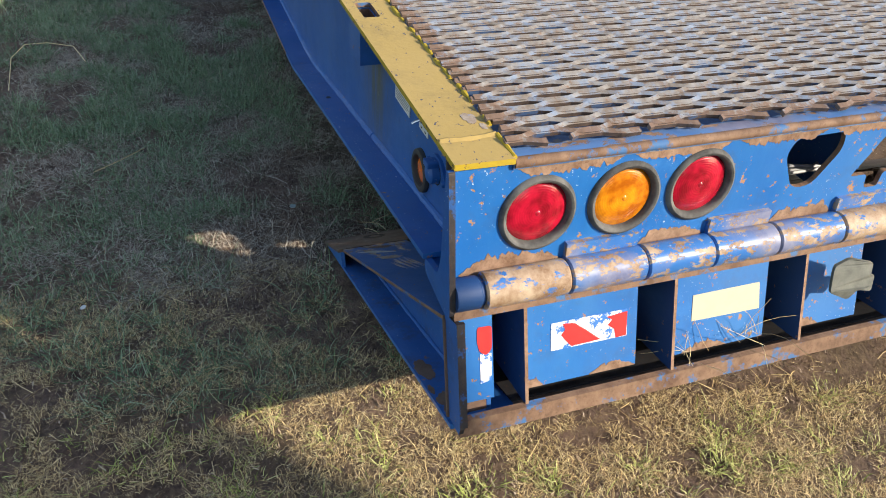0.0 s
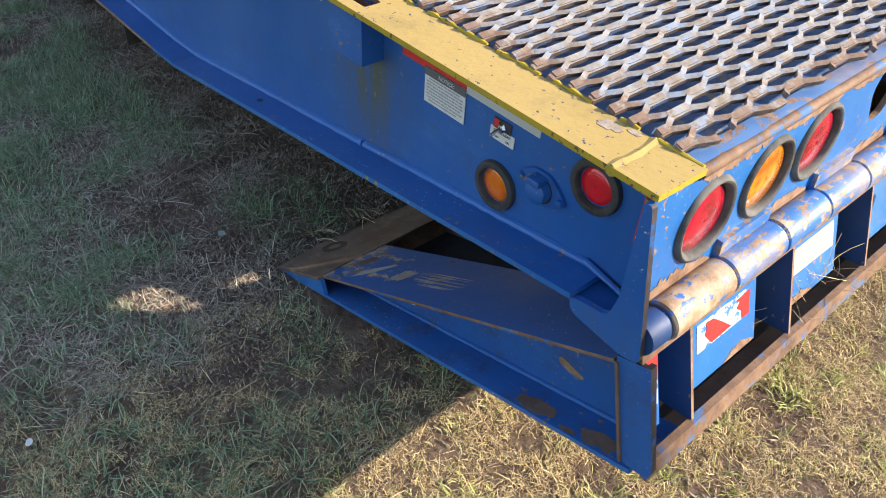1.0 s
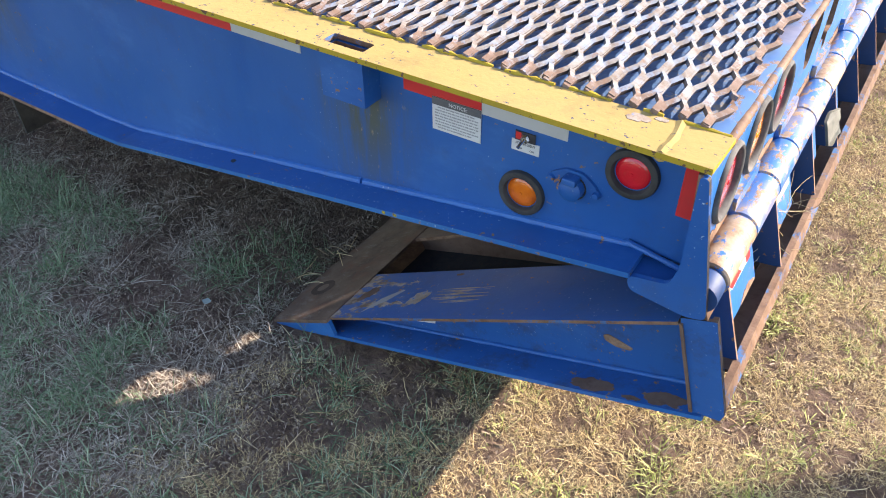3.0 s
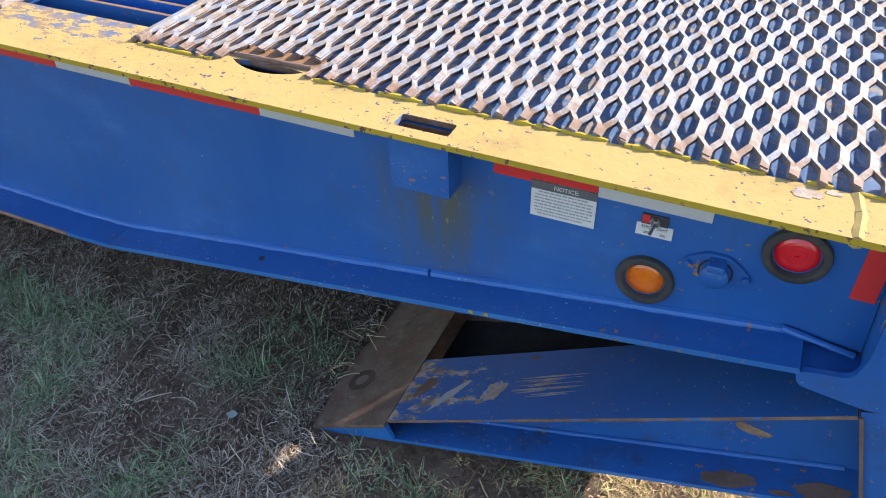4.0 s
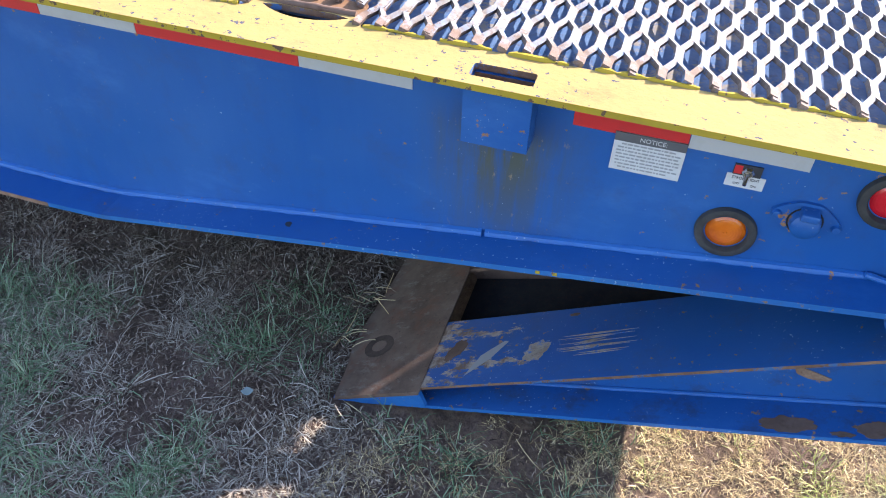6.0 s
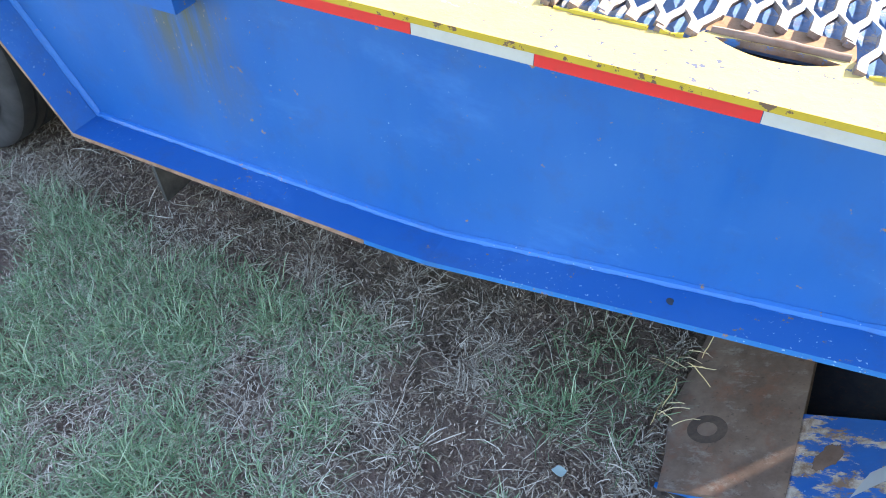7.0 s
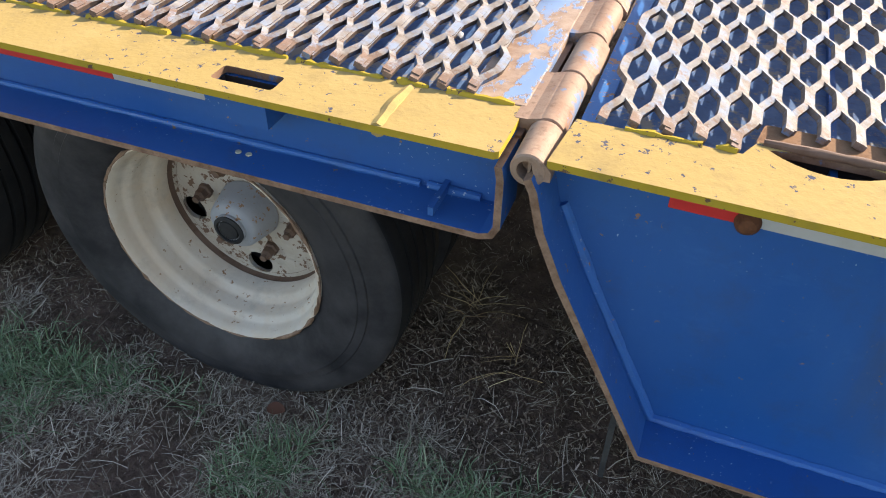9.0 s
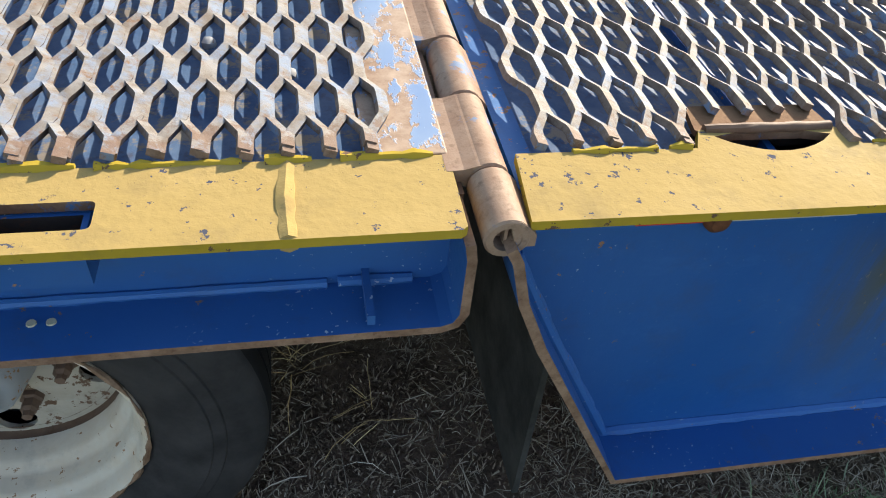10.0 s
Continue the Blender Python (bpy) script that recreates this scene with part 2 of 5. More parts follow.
hub_metal = paint("grey_hub_paint", (0.33, 0.34, 0.36), (0.25, 0.24, 0.23), 0.08, 0.0, 0.45)


def lens_material(name, colour, deep):
    n = Nodes(name, 0.18, 0.0, 0.5)
    geo = n.add("ShaderNodeTexCoord")
    rings = n.add("ShaderNodeTexWave", Scale=80.0, Distortion=0.0)
    rings.wave_type = "RINGS"
    rings.rings_direction = "Y"
    n.link(geo.outputs["Object"], rings.inputs["Vector"])
    c = n.mix(n.ramp(n.noise(26, 3, 0.6), 0.36, 0.62), colour, deep)
    n.bsdf.inputs["Coat Weight"].default_value = 0.5
    n.bsdf.inputs["Coat Roughness"].default_value = 0.12
    return n.done(c, None, rings.outputs["Fac"], 0.16, 0.0010)


red_lens = lens_material("red_lens", (0.46, 0.008, 0.030), (0.20, 0.004, 0.012))
amber_lens = lens_material("amber_lens", (0.70, 0.25, 0.010), (0.34, 0.085, 0.004))
side_red = lens_material("side_red_lens", (0.70, 0.012, 0.03), (0.6, 0.01, 0.02))
side_amber = lens_material("side_amber_lens", (0.74, 0.16, 0.006), (0.58, 0.10, 0.005))


def plain(name, colour, rough=0.5, metal=0.0, dirt=(0.3, 0.27, 0.22), amount=0.3):
    n = Nodes(name, rough, metal)
    c = n.mix(n.times(n.ramp(n.noise(28, 5, 0.7), 0.45, 0.75), amount), colour, dirt)
    return n.done(c, None, n.noise(90, 3), 0.1, 0.0005)


tape_red = plain("red_reflective_tape", (0.60, 0.03, 0.03), 0.4, 0.0, (0.35, 0.05, 0.04))
tape_white = plain("white_reflective_tape", (0.46, 0.46, 0.45), 0.4)
label_white = plain("label_white", (0.60, 0.60, 0.58), 0.45)
label_cream = plain("label_cream", (0.50, 0.46, 0.33), 0.5, 0.0, (0.45, 0.38, 0.24))
label_black = plain("label_black", (0.03, 0.03, 0.035), 0.5, 0.0, (0.1, 0.1, 0.1))
label_grey = plain("label_grey", (0.30, 0.30, 0.30), 0.5)
label_dark = plain("label_dark_grey", (0.10, 0.10, 0.105), 0.5, 0.0, (0.16, 0.15, 0.14))
chrome = plain("worn_chrome", (0.6, 0.6, 0.6), 0.25, 1.0, (0.3, 0.25, 0.2))
# Lighter than the beam's blue: the beads' highlight is put into the paint.
sheen_blue = paint("weld_sheen_blue_paint", (0.010, 0.11, 0.37), (0.035, 0.16, 0.42), 0.06, 0.06, 0.40)


def torn_label(name, colour, gone):
    n = Nodes(name, 0.5)
    keep = n.ramp(n.noise(38, 5, 0.7), 0.44, 0.47)
    return n.done(n.mix(keep, gone, colour))


label_torn = torn_label("torn_label", (0.72, 0.74, 0.78), (0.03, 0.15, 0.46))
scuffed = rust_steel("scuffed_primer", (0.24, 0.17, 0.12), (0.42, 0.36, 0.30), 0.6, 40, (0.04, 0.16, 0.42))


def soil_material():
    n = Nodes("dry_soil", 0.95, 0.0, 0.2)
    c = n.mix(n.ramp(n.noise(14, 6, 0.7), 0.3, 0.7), (0.075, 0.048, 0.038), (0.25, 0.165, 0.130))
    thatch = n.ramp(n.noise(60, 5, 0.75), 0.42, 0.62)
    sep = n.add("ShaderNodeSeparateXYZ")
    n.link(n.where(), sep.inputs[0])
    # More pale thatch towards the sunlit end, which lightens the soil there.
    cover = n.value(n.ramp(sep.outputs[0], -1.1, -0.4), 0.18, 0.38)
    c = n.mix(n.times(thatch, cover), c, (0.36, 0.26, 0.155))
    c = n.mix(n.times(n.ramp(n.noise(1.6, 4), 0.48, 0.7), 0.3), c, (0.11, 0.12, 0.06))
    # farther off the same cropped grass is only a tone on the ground
    far = n.times(n.ramp(sep.outputs[1], -1.05, -1.40), n.ramp(sep.outputs[0], -4.3, -4.9), "ADD")
    far = n.times(n.times(far, n.ramp(sep.outputs[0], 1.3, 2.0), "ADD"), n.ramp(sep.outputs[1], 2.3, 3.1), "ADD")
    far = n.times(n.ramp(far, 0.0, 1.0), n.value(n.ramp(n.noise(45, 6, 0.75), 0.40, 0.56), 0.35, 1.0))
    turf = n.mix(n.ramp(n.noise(1.3, 5, 0.7), 0.42, 0.62), (0.26, 0.205, 0.105), (0.155, 0.160, 0.070))
    turf = n.mix(n.times(n.ramp(n.noise(9, 6, 0.75), 0.45, 0.65), 0.6), turf, (0.37, 0.29, 0.155))
    c = n.mix(far, c, turf)
    return n.done(c, None, n.noise(48, 7, 0.8), 1.0, 0.02)


def blade_material(name, stops):
    n = Nodes(name, 0.65, 0.0, 0.3)
    geo = n.add("ShaderNodeNewGeometry")
    r = n.add("ShaderNodeValToRGB")
    r.color_ramp.elements[0].color = (*stops[0], 1)
    r.color_ramp.elements[1].color = (*stops[-1], 1)
    for i, s in enumerate(stops[1:-1]):
        e = r.color_ramp.elements.new((i + 1) / (len(stops) - 1))
        e.color = (*s, 1)
    n.link(geo.outputs["Random Per Island"], r.inputs[0])
    return n.done(r.outputs[0])


soil = soil_material()
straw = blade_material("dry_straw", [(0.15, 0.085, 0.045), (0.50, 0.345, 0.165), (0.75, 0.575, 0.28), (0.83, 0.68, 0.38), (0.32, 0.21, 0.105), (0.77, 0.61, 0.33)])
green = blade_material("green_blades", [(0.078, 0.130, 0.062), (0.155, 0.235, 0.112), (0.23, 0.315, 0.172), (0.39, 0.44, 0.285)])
# Dead blades, greyed as well to put the shaded side into their colour.
dead = blade_material("shaded_dead_blades", [(0.12, 0.088, 0.066), (0.35, 0.285, 0.215), (0.58, 0.495, 0.385), (0.19, 0.14, 0.105), (0.44, 0.37, 0.285), (0.68, 0.595, 0.475)])
# Yellower, lighter copy of the green blades: sunlight put into the colour.
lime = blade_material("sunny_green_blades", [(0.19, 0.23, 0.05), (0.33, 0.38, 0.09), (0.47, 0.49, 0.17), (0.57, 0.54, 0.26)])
litter_mat = blade_material("leaf_litter", [(0.07, 0.045, 0.033), (0.20, 0.135, 0.095), (0.38, 0.285, 0.205), (0.14, 0.095, 0.068), (0.56, 0.45, 0.34)])


# ---------- builders ----------
from mathutils.geometry import tessellate_polygon


def camber(x, z):
    """The tail's deck rises a little from its rear end to its middle."""
    k = min(max((z - 0.56) / 0.13, 0.0), 1.0)
    return k * (-0.005 - 0.008 * x)


def part(name, bm, material, parent=None, label="", smooth=False):
    """One bmesh as one mesh object under its thing. material: one, or a list of slots."""
    bmesh.ops.recalc_face_normals(bm, faces=bm.faces)
    if parent and parent.name == "trailer_tail" and not name.startswith("hinge"):
        for v in bm.verts:
            v.co.z += camber(v.co.x, v.co.z)
    me = bpy.data.meshes.new(name)
    bm.to_mesh(me)
    bm.free()
    for m in material if isinstance(material, (list, tuple)) else [material]:
        me.materials.append(m)
    if smooth:
        me.polygons.foreach_set("use_smooth", [True] * len(me.polygons))
        me.set_sharp_from_angle(angle=radians(40))
    ob = new(name, me)
    if parent:
        ob.parent = parent
    return tagged(ob, label)


def thing(name, label, category, group="", at=(0, 0, 0)):
    ob = new(name)
    ob.empty_display_size = 0.1
    ob.location = at
    return tagged(ob, label, category, group)


def slab(bm, outline, t0, t1, place, holes=(), wall=0, inside=None):
    """A plate with an outline and holes in its plane (u, v), from t0 to t1 across it; place(u, v, t) gives the point."""
    loops = [list(outline)] + [list(h) for h in holes]
    flat = [[Vector((u, v, 0)) for u, v in loop] for loop in loops]
    tris = tessellate_polygon(flat)
    low = [bm.verts.new(place(p.x, p.y, t0)) for loop in flat for p in loop]
    top = [bm.verts.new(place(p.x, p.y, t1)) for loop in flat for p in loop]
    for a, b, c in tris:
        for side in (low, top):
            try:
                bm.faces.new((side[a], side[b], side[c]))
            except ValueError:
                pass
    start = 0
    for number, loop in enumerate(flat):
        n = len(loop)
        for i in range(n):
            j = (i + 1) % n
            f = bm.faces.new((low[start + i], low[start + j], top[start + j], top[start + i]))
            f.material_index = inside if number and inside is not None else wall
        start += n
    return bm


def flat_z(x, y, t):
    return (x, y, t)


def side_y(x, z, t):
    return (x, t, z)


def rear_x(z):
    return 0.0488 + (0.5 - z) * 0.33


def rear(y, z, t):
    return (rear_x(z) + t, y, z)


def upper_x(z):
    return -0.004 + (0.757 - z) * 0.06


def upper(y, z, t):
    return (upper_x(z) + t, y, z)


def rect(u0, v0, u1, v1):
    return [(u0, v0), (u1, v0), (u1, v1), (u0, v1)]


def rounded(points, radius, steps=4):
    """The outline with its corners rounded."""
    out = []
    n = len(points)
    for i in range(n):
        p, a, b = Vector(points[i]), Vector(points[i - 1]), Vector(points[(i + 1) % n])
        r = min(radius, (a - p).length * 0.45, (b - p).length * 0.45)
        p0, p1 = p + (a - p).normalized() * r, p + (b - p).normalized() * r
        for k in range(steps + 1):
            t = k / steps
            q = p0 * (1 - t) ** 2 + p * 2 * t * (1 - t) + p1 * t**2
            out.append((q.x, q.y))
    return out


def box(bm, x0, x1, y0, y1, z0, z1, bevel=0.0):
    made = bmesh.ops.create_cube(bm, size=1)["verts"]
    for v in made:
        v.co = ((x0 + x1) / 2 + v.co.x * (x1 - x0), (y0 + y1) / 2 + v.co.y * (y1 - y0), (z0 + z1) / 2 + v.co.z * (z1 - z0))
    if bevel:
        edges = list({e for v in made for e in v.link_edges})
        bmesh.ops.bevel(bm, geom=edges, offset=bevel, segments=2, affect="EDGES", profile=0.6)
    return bm


def strip(bm, line, y0, y1, thick, wall=0):
    """A plate bent along a line (x, z), reaching from y0 to y1, thick below the line."""
    n = len(line)
    normals = []
    for i in range(n):
        a, b = Vector(line[max(i - 1, 0)]), Vector(line[min(i + 1, n - 1)])
        d = (b - a).normalized()
        normals.append(Vector((d.y, -d.x)))
    rows = []
    for (x, z), m in zip(line, normals):
        lx, lz = x + m.x * thick, z + m.y * thick
        rows.append([bm.verts.new(c) for c in ((x, y0, z), (x, y1, z), (lx, y1, lz), (lx, y0, lz))])
    for a, b in zip(rows, rows[1:]):
        for k in range(4):
            f = bm.faces.new((a[k], a[(k + 1) % 4], b[(k + 1) % 4], b[k]))
            if k == 3:
                f.material_index = wall
    for r in (rows[0], rows[-1]):
        bm.faces.new(r).material_index = wall
    return bm


def tube(bm, line, radius, sides=8, wobble=0.0, seed=0, caps=True):
    """A round bar along a line of points; wobble makes it uneven like a weld bead."""
    rng = random.Random(seed)
    pts = [Vector(p) for p in line]
    rings = []
    for i, p in enumerate(pts):
        d = (pts[min(i + 1, len(pts) - 1)] - pts[max(i - 1, 0)]).normalized()
        side = d.orthogonal().normalized() if abs(d.z) > 0.9 else d.cross(Vector((0, 0, 1))).normalized()
        up = side.cross(d)
        r = radius * (1 + wobble * (rng.random() - 0.5) * 2)
        rings.append([bm.verts.new(p + (side * math.cos(a) + up * math.sin(a)) * r) for a in (2 * math.pi * k / sides for k in range(sides))])
    for a, b in zip(rings, rings[1:]):
        for k in range(sides):
            bm.faces.new((a[k], a[(k + 1) % sides], b[(k + 1) % sides], b[k]))
    if caps:
        bm.faces.new(rings[0])
        bm.faces.new(rings[-1])
    return bm


def along(points, step):
    """Points spread evenly along a line."""
    out = [Vector(points[0])]
    for a, b in zip(points, points[1:]):
        a, b = Vector(a), Vector(b)
        n = max(1, int((b - a).length / step))
        out += [a + (b - a) * (i + 1) / n for i in range(n)]
    return out


def bead(name, points, parent, radius=0.005, seed=1, material=None):
    bm = bmesh.new()
    tube(bm, along(points, 0.012), radius, 8, 0.10 if material is yellow_paint else 0.15, seed)
    return part(name, bm, material or sheen_blue, parent, smooth=True)


def lathe(bm, profile, steps=48, axis="y"):
    """Turns a profile of (radius, along) about the y axis through the origin."""
    rings = []
    for k in range(steps):
        a = 2 * math.pi * k / steps
        rings.append([bm.verts.new((r * math.cos(a), s, r * math.sin(a))) for r, s in profile])
    for a, b in zip(rings, rings[1:] + rings[:1]):
        for i in range(len(profile) - 1):
            if profile[i][0] < 1e-6 and profile[i + 1][0] < 1e-6:
                continue
            vs = [a[i], a[i + 1], b[i + 1], b[i]]
            bm.faces.new(vs)
    bmesh.ops.remove_doubles(bm, verts=bm.verts, dist=1e-5)
    return bm


def moved(bm, m):
    bmesh.ops.transform(bm, matrix=m, verts=bm.verts)
    return bm


def strands(bm, x0, x1, y0, y1, z, swd, lwd, holes=(), seed=3):
    """Raised expanded metal: wavy slit strands side by side, joined where they meet, each one tilted."""
    rng = random.Random(seed)
    tilt, w, th = radians(19), 0.0098, 0.0078
    u = Vector((-math.cos(tilt), 0, math.sin(tilt)))
    nrm = Vector((math.sin(tilt), 0, math.cos(tilt)))
    steps = [(0.0, 1), (0.19, 1), (0.25, 0.84), (0.44, -0.84), (0.5, -1), (0.69, -1), (0.75, -0.84), (0.94, 0.84)]
    count = int((x1 - x0) / (swd / 2))
    for j in range(count + 1):
        xc = x0 + j * swd / 2
        flip = 1 if j % 2 else -1
        shift = rng.uniform(-0.0012, 0.0012)
        path = []
        for k in range(-1, int((y1 - y0) / lwd) + 3):
            for f, s in steps:
                path.append((y0 + (k + f - 0.07) * lwd, s * flip))
        ends = y1, y0
        run = []

        def flush():
            if len(run) > 1:
                rings = []
                for y, s in run:
                    c = Vector((xc + s * swd / 4 + shift, y, z + 0.0008 * s)) + u * (s * w * 0.12)
                    a = u * (w / 2 * (1.14 if abs(s) > 0.9 else 1.0))
                    b = nrm * (th / 2)
                    rings.append([bm.verts.new(c + q) for q in (a + b, b - a, -a - b, a - b)])
                for r, q in zip(rings, rings[1:]):
                    for i in range(4):
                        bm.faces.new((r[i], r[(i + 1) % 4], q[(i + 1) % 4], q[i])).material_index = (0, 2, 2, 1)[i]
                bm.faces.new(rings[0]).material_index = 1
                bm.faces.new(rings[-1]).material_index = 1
            run.clear()

        cut = y0 + rng.uniform(-0.005, 0.005)
        torn = rng.uniform(-0.006, 0.006)
        for (ya, sa), (yb, sb) in zip(path, path[1:]):
            if yb <= cut or ya >= y1:
                continue
            a, b = max(ya, cut), min(yb, y1)
            for h in holes:
                if h[0] < xc < h[1] and a < h[3] + torn < b:
                    a = h[3] + torn
            inside = any(h[0] < xc < h[1] and h[2] < (a + b) / 2 < h[3] + torn for h in holes)
            if inside:
                flush()
                continue
            sample = lambda y: sa + (sb - sa) * (y - ya) / (yb - ya)
            if not run:
                run.append((a, sample(a)))
            run.append((b, sample(b)))
        flush()
    return bm


def lettering(name, text, size, m, material, parent, squeeze=1.0):
    curve = bpy.data.curves.new(name, "FONT")
    curve.body, curve.size, curve.align_x, curve.align_y = text, size, "CENTER", "CENTER"
    curve.extrude = 0.0002
    holder = new(name, curve)
    me = bpy.data.meshes.new_from_object(holder.evaluated_get(bpy.context.evaluated_depsgraph_get()))
    bpy.data.objects.remove(holder)
    me.materials.append(material)
    ob = new(name, me)
    ob.parent = parent
    ob.matrix_local = m @ Matrix.Diagonal((squeeze, 1, 1, 1))
    return ob


# ---------- ground ----------
def hump(x, y):
    dip = 0.035 * math.exp(-(((x + 2.9) / 0.45) ** 2 + ((y - 0.2) / 0.45) ** 2))
    dip += 0.024 * math.exp(-(((x + 0.93) / 0.11) ** 2 + ((y - 0.10) / 0.32) ** 2))
    return 0.012 * noise.noise((x * 2.1, y * 2.1, 0.0)) + 0.006 * noise.noise((x * 7, y * 7, 3.0)) - dip


def build_ground():
    near = [-6 + 0.05 * i for i in range(int(9 / 0.05) + 1)]
    far = [4, 6, 9, 14, 22, 40, 80, 160, 320, 700]
    xs = [-f - 6 for f in reversed(far)] + near + [f + 3 for f in far]
    near_y = [-2 + 0.05 * i for i in range(int(6 / 0.05) + 1)]
    ys = [-f - 2 for f in reversed(far)] + near_y + [f + 4 for f in far]
    bm = bmesh.new()
    grid = [[bm.verts.new((x, y, hump(x, y) - 0.012)) for y in ys] for x in xs]
    for i in range(len(xs) - 1):
        for j in range(len(ys) - 1):
            bm.faces.new((grid[i][j], grid[i + 1][j], grid[i + 1][j + 1], grid[i][j + 1]))
    ob = part("ground", bm, soil, smooth=True)
    tagged(ob, "dry brown soil with thatch of cut grass", "ground", "", "structure")


build_ground()


def blades(name, xy, length, width, lean, curl, material, label, rng, turn=None, segs=2):
    """Many grass blades in one mesh: each a tapered, bent ribbon. None grows where the ramp's toe rests."""
    if turn is None:
        turn = rng.uniform(0, 2 * np.pi, len(xy))
    free = ~((xy[:, 0] > -0.935) & (xy[:, 0] < -0.60) & (xy[:, 1] > -0.085) & (xy[:, 1] < 2.5))
    xy, length, width, lean, curl, turn = (v[free] for v in (xy, length, width, lean, curl, turn))
    n = len(xy)
    z0 = np.array([hump(x, y) for x, y in xy]) - 0.012
    up = np.array([[0, 0, 1.0]])
    twist = rng.uniform(-0.5, 0.5, n)[:, None]
    swing = rng.normal(0, 0.7 / segs, n)
    p = np.column_stack([xy, z0])
    rows = []
    for k in range(segs + 1):
        side = np.stack([-np.sin(turn), np.cos(turn), np.zeros(n)], 1) * np.sqrt(1 - twist**2) + up * twist
        h = side * (width / 2 * (1 - 0.25 * k / segs))[:, None]
        rows += [p + h, p - h] if k < segs else [p]
        way = np.stack([np.cos(turn), np.sin(turn), np.zeros(n)], 1)
        p = p + (way * np.cos(lean)[:, None] + up * np.sin(lean)[:, None]) * (length / segs)[:, None]
        p[:, 2] = np.maximum(p[:, 2], z0 + 0.004)
        lean = lean - curl
        turn = turn + swing
    c = 2 * segs + 1
    co = np.stack(rows, 1).reshape(-1, 3)
    me = bpy.data.meshes.new(name)
    me.vertices.add(c * n)
    me.vertices.foreach_set("co", co.ravel())
    o = np.arange(n)[:, None] * c
    faces, starts, at = [], [], 0
    for k in range(segs):
        corner = [2 * k, 2 * k + 1, 2 * k + 3, 2 * k + 2] if k < segs - 1 else [2 * k, 2 * k + 1, 2 * k + 2]
        faces += [o + q for q in corner]
        starts.append(at)
        at += len(corner)
    me.loops.add(at * n)
    me.loops.foreach_set("vertex_index", np.concatenate(faces, 1).ravel())
    me.polygons.add(segs * n)
    me.polygons.foreach_set("loop_start", (np.arange(n)[:, None] * at + np.array([starts])).ravel())
    me.update()
    me.validate()
    me.materials.append(material)
    return tagged(new(name, me), label, "grass", "", "stuff")


def patch(x, y, s=1.0, o=0.0):
    return np.array([noise.noise((a * s, b * s, o)) for a, b in zip(x, y)])


def build_grass():
    rng = np.random.default_rng(7)

    def spread(n, x0, x1, y0, y1):
        x, y = rng.uniform(x0, x1, n), rng.uniform(y0, y1, n)
        # the outer border frays
        y = y - (y < -1.0) * rng.exponential(0.14, n)
        x = x + (x > 0.9) * (y < 0.9) * rng.exponential(0.15, n)
        return np.column_stack([x, y])

    # dry cut straw, mostly lying; thin where the soil is bare, below the trailer and, to darken it, on the shaded side
    xy = np.concatenate([spread(340000, -0.9, 1.1, -1.25, 0.9), spread(150000, -4.6, -0.9, -1.25, 0.9), spread(190000, 0.0, 1.7, 0.9, 2.6), spread(40000, -4.6, 2.2, 0.9, 3.2)])
    x, y = xy.T
    m = 0.4 * patch(x, y, 2.2, 5.0) + 0.7 * patch(x, y, 7.0, 2.0) + 1.2 * patch(x, y, 17.0, 7.0)
    bare = np.exp(-(((x + 1.25) / 0.55) ** 2 + ((y + 0.02) / 0.30) ** 2)) + np.exp(-(((x + 2.45) / 0.40) ** 2 + ((y - 0.3) / 0.5) ** 2))
    under = np.clip((y - 0.10) / 0.4, 0, 1) * (x < -0.05) * 0.55
    shade_side = np.clip((-0.28 - x - 0.5 * np.clip(y + 0.3, -0.6, 0)) / 0.45, 0, 1) * 0.36
    keep = rng.random(len(xy)) < np.clip(0.74 + 1.6 * m - 0.70 * bare - under - shade_side, 0.05, 1)
    xy = xy[keep]
    # Straw on the shaded side takes the greyed blades.
    shade_zone = xy[:, 0] + rng.normal(0, 0.12, len(xy)) < -0.85
    for spots, mat, text, small in ((xy[~shade_zone], straw, "dry straw-coloured cut grass lying on soil", 1.0), (xy[shade_zone], dead, "dry grass lying on soil, toned for shade", 0.8)):
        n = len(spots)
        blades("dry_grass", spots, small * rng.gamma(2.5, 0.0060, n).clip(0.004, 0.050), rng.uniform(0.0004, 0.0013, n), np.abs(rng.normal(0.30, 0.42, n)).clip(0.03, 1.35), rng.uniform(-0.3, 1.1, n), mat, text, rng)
    # crumbs of dead leaf on the soil
    xy = np.concatenate([spread(110000, -4.6, 1.1, -1.25, 1.0), spread(36000, -2.7, -0.6, -0.45, 0.40), spread(12000, -4.6, 2.0, 1.0, 3.0)])
    keep = rng.random(len(xy)) < np.clip(0.6 + 0.8 * patch(xy[:, 0], xy[:, 1], 3.0, 4.0), 0.1, 1)
    xy = xy[keep]
    n = len(xy)
    blades("leaf_litter", xy, rng.gamma(2.2, 0.0042, n).clip(0.003, 0.024), rng.uniform(0.0010, 0.0040, n), np.abs(rng.normal(0.2, 0.3, n)).clip(0.05, 1.0), rng.uniform(-0.3, 0.6, n), litter_mat, "brown crumbs of dead leaves on soil", rng)
    # grey dead clumps and green tufts: each a rosette of curved blades

    def rosettes(centres, per, reach, spread_by):
        spots = np.repeat(centres, per, axis=0)
        n = len(spots)
        turn = rng.uniform(0, 2 * np.pi, n)
        off = np.abs(rng.normal(0, spread_by, n))
        away = turn + rng.normal(0, 0.7, n)
        return spots + np.column_stack([np.cos(away), np.sin(away)]) * off[:, None], turn, n

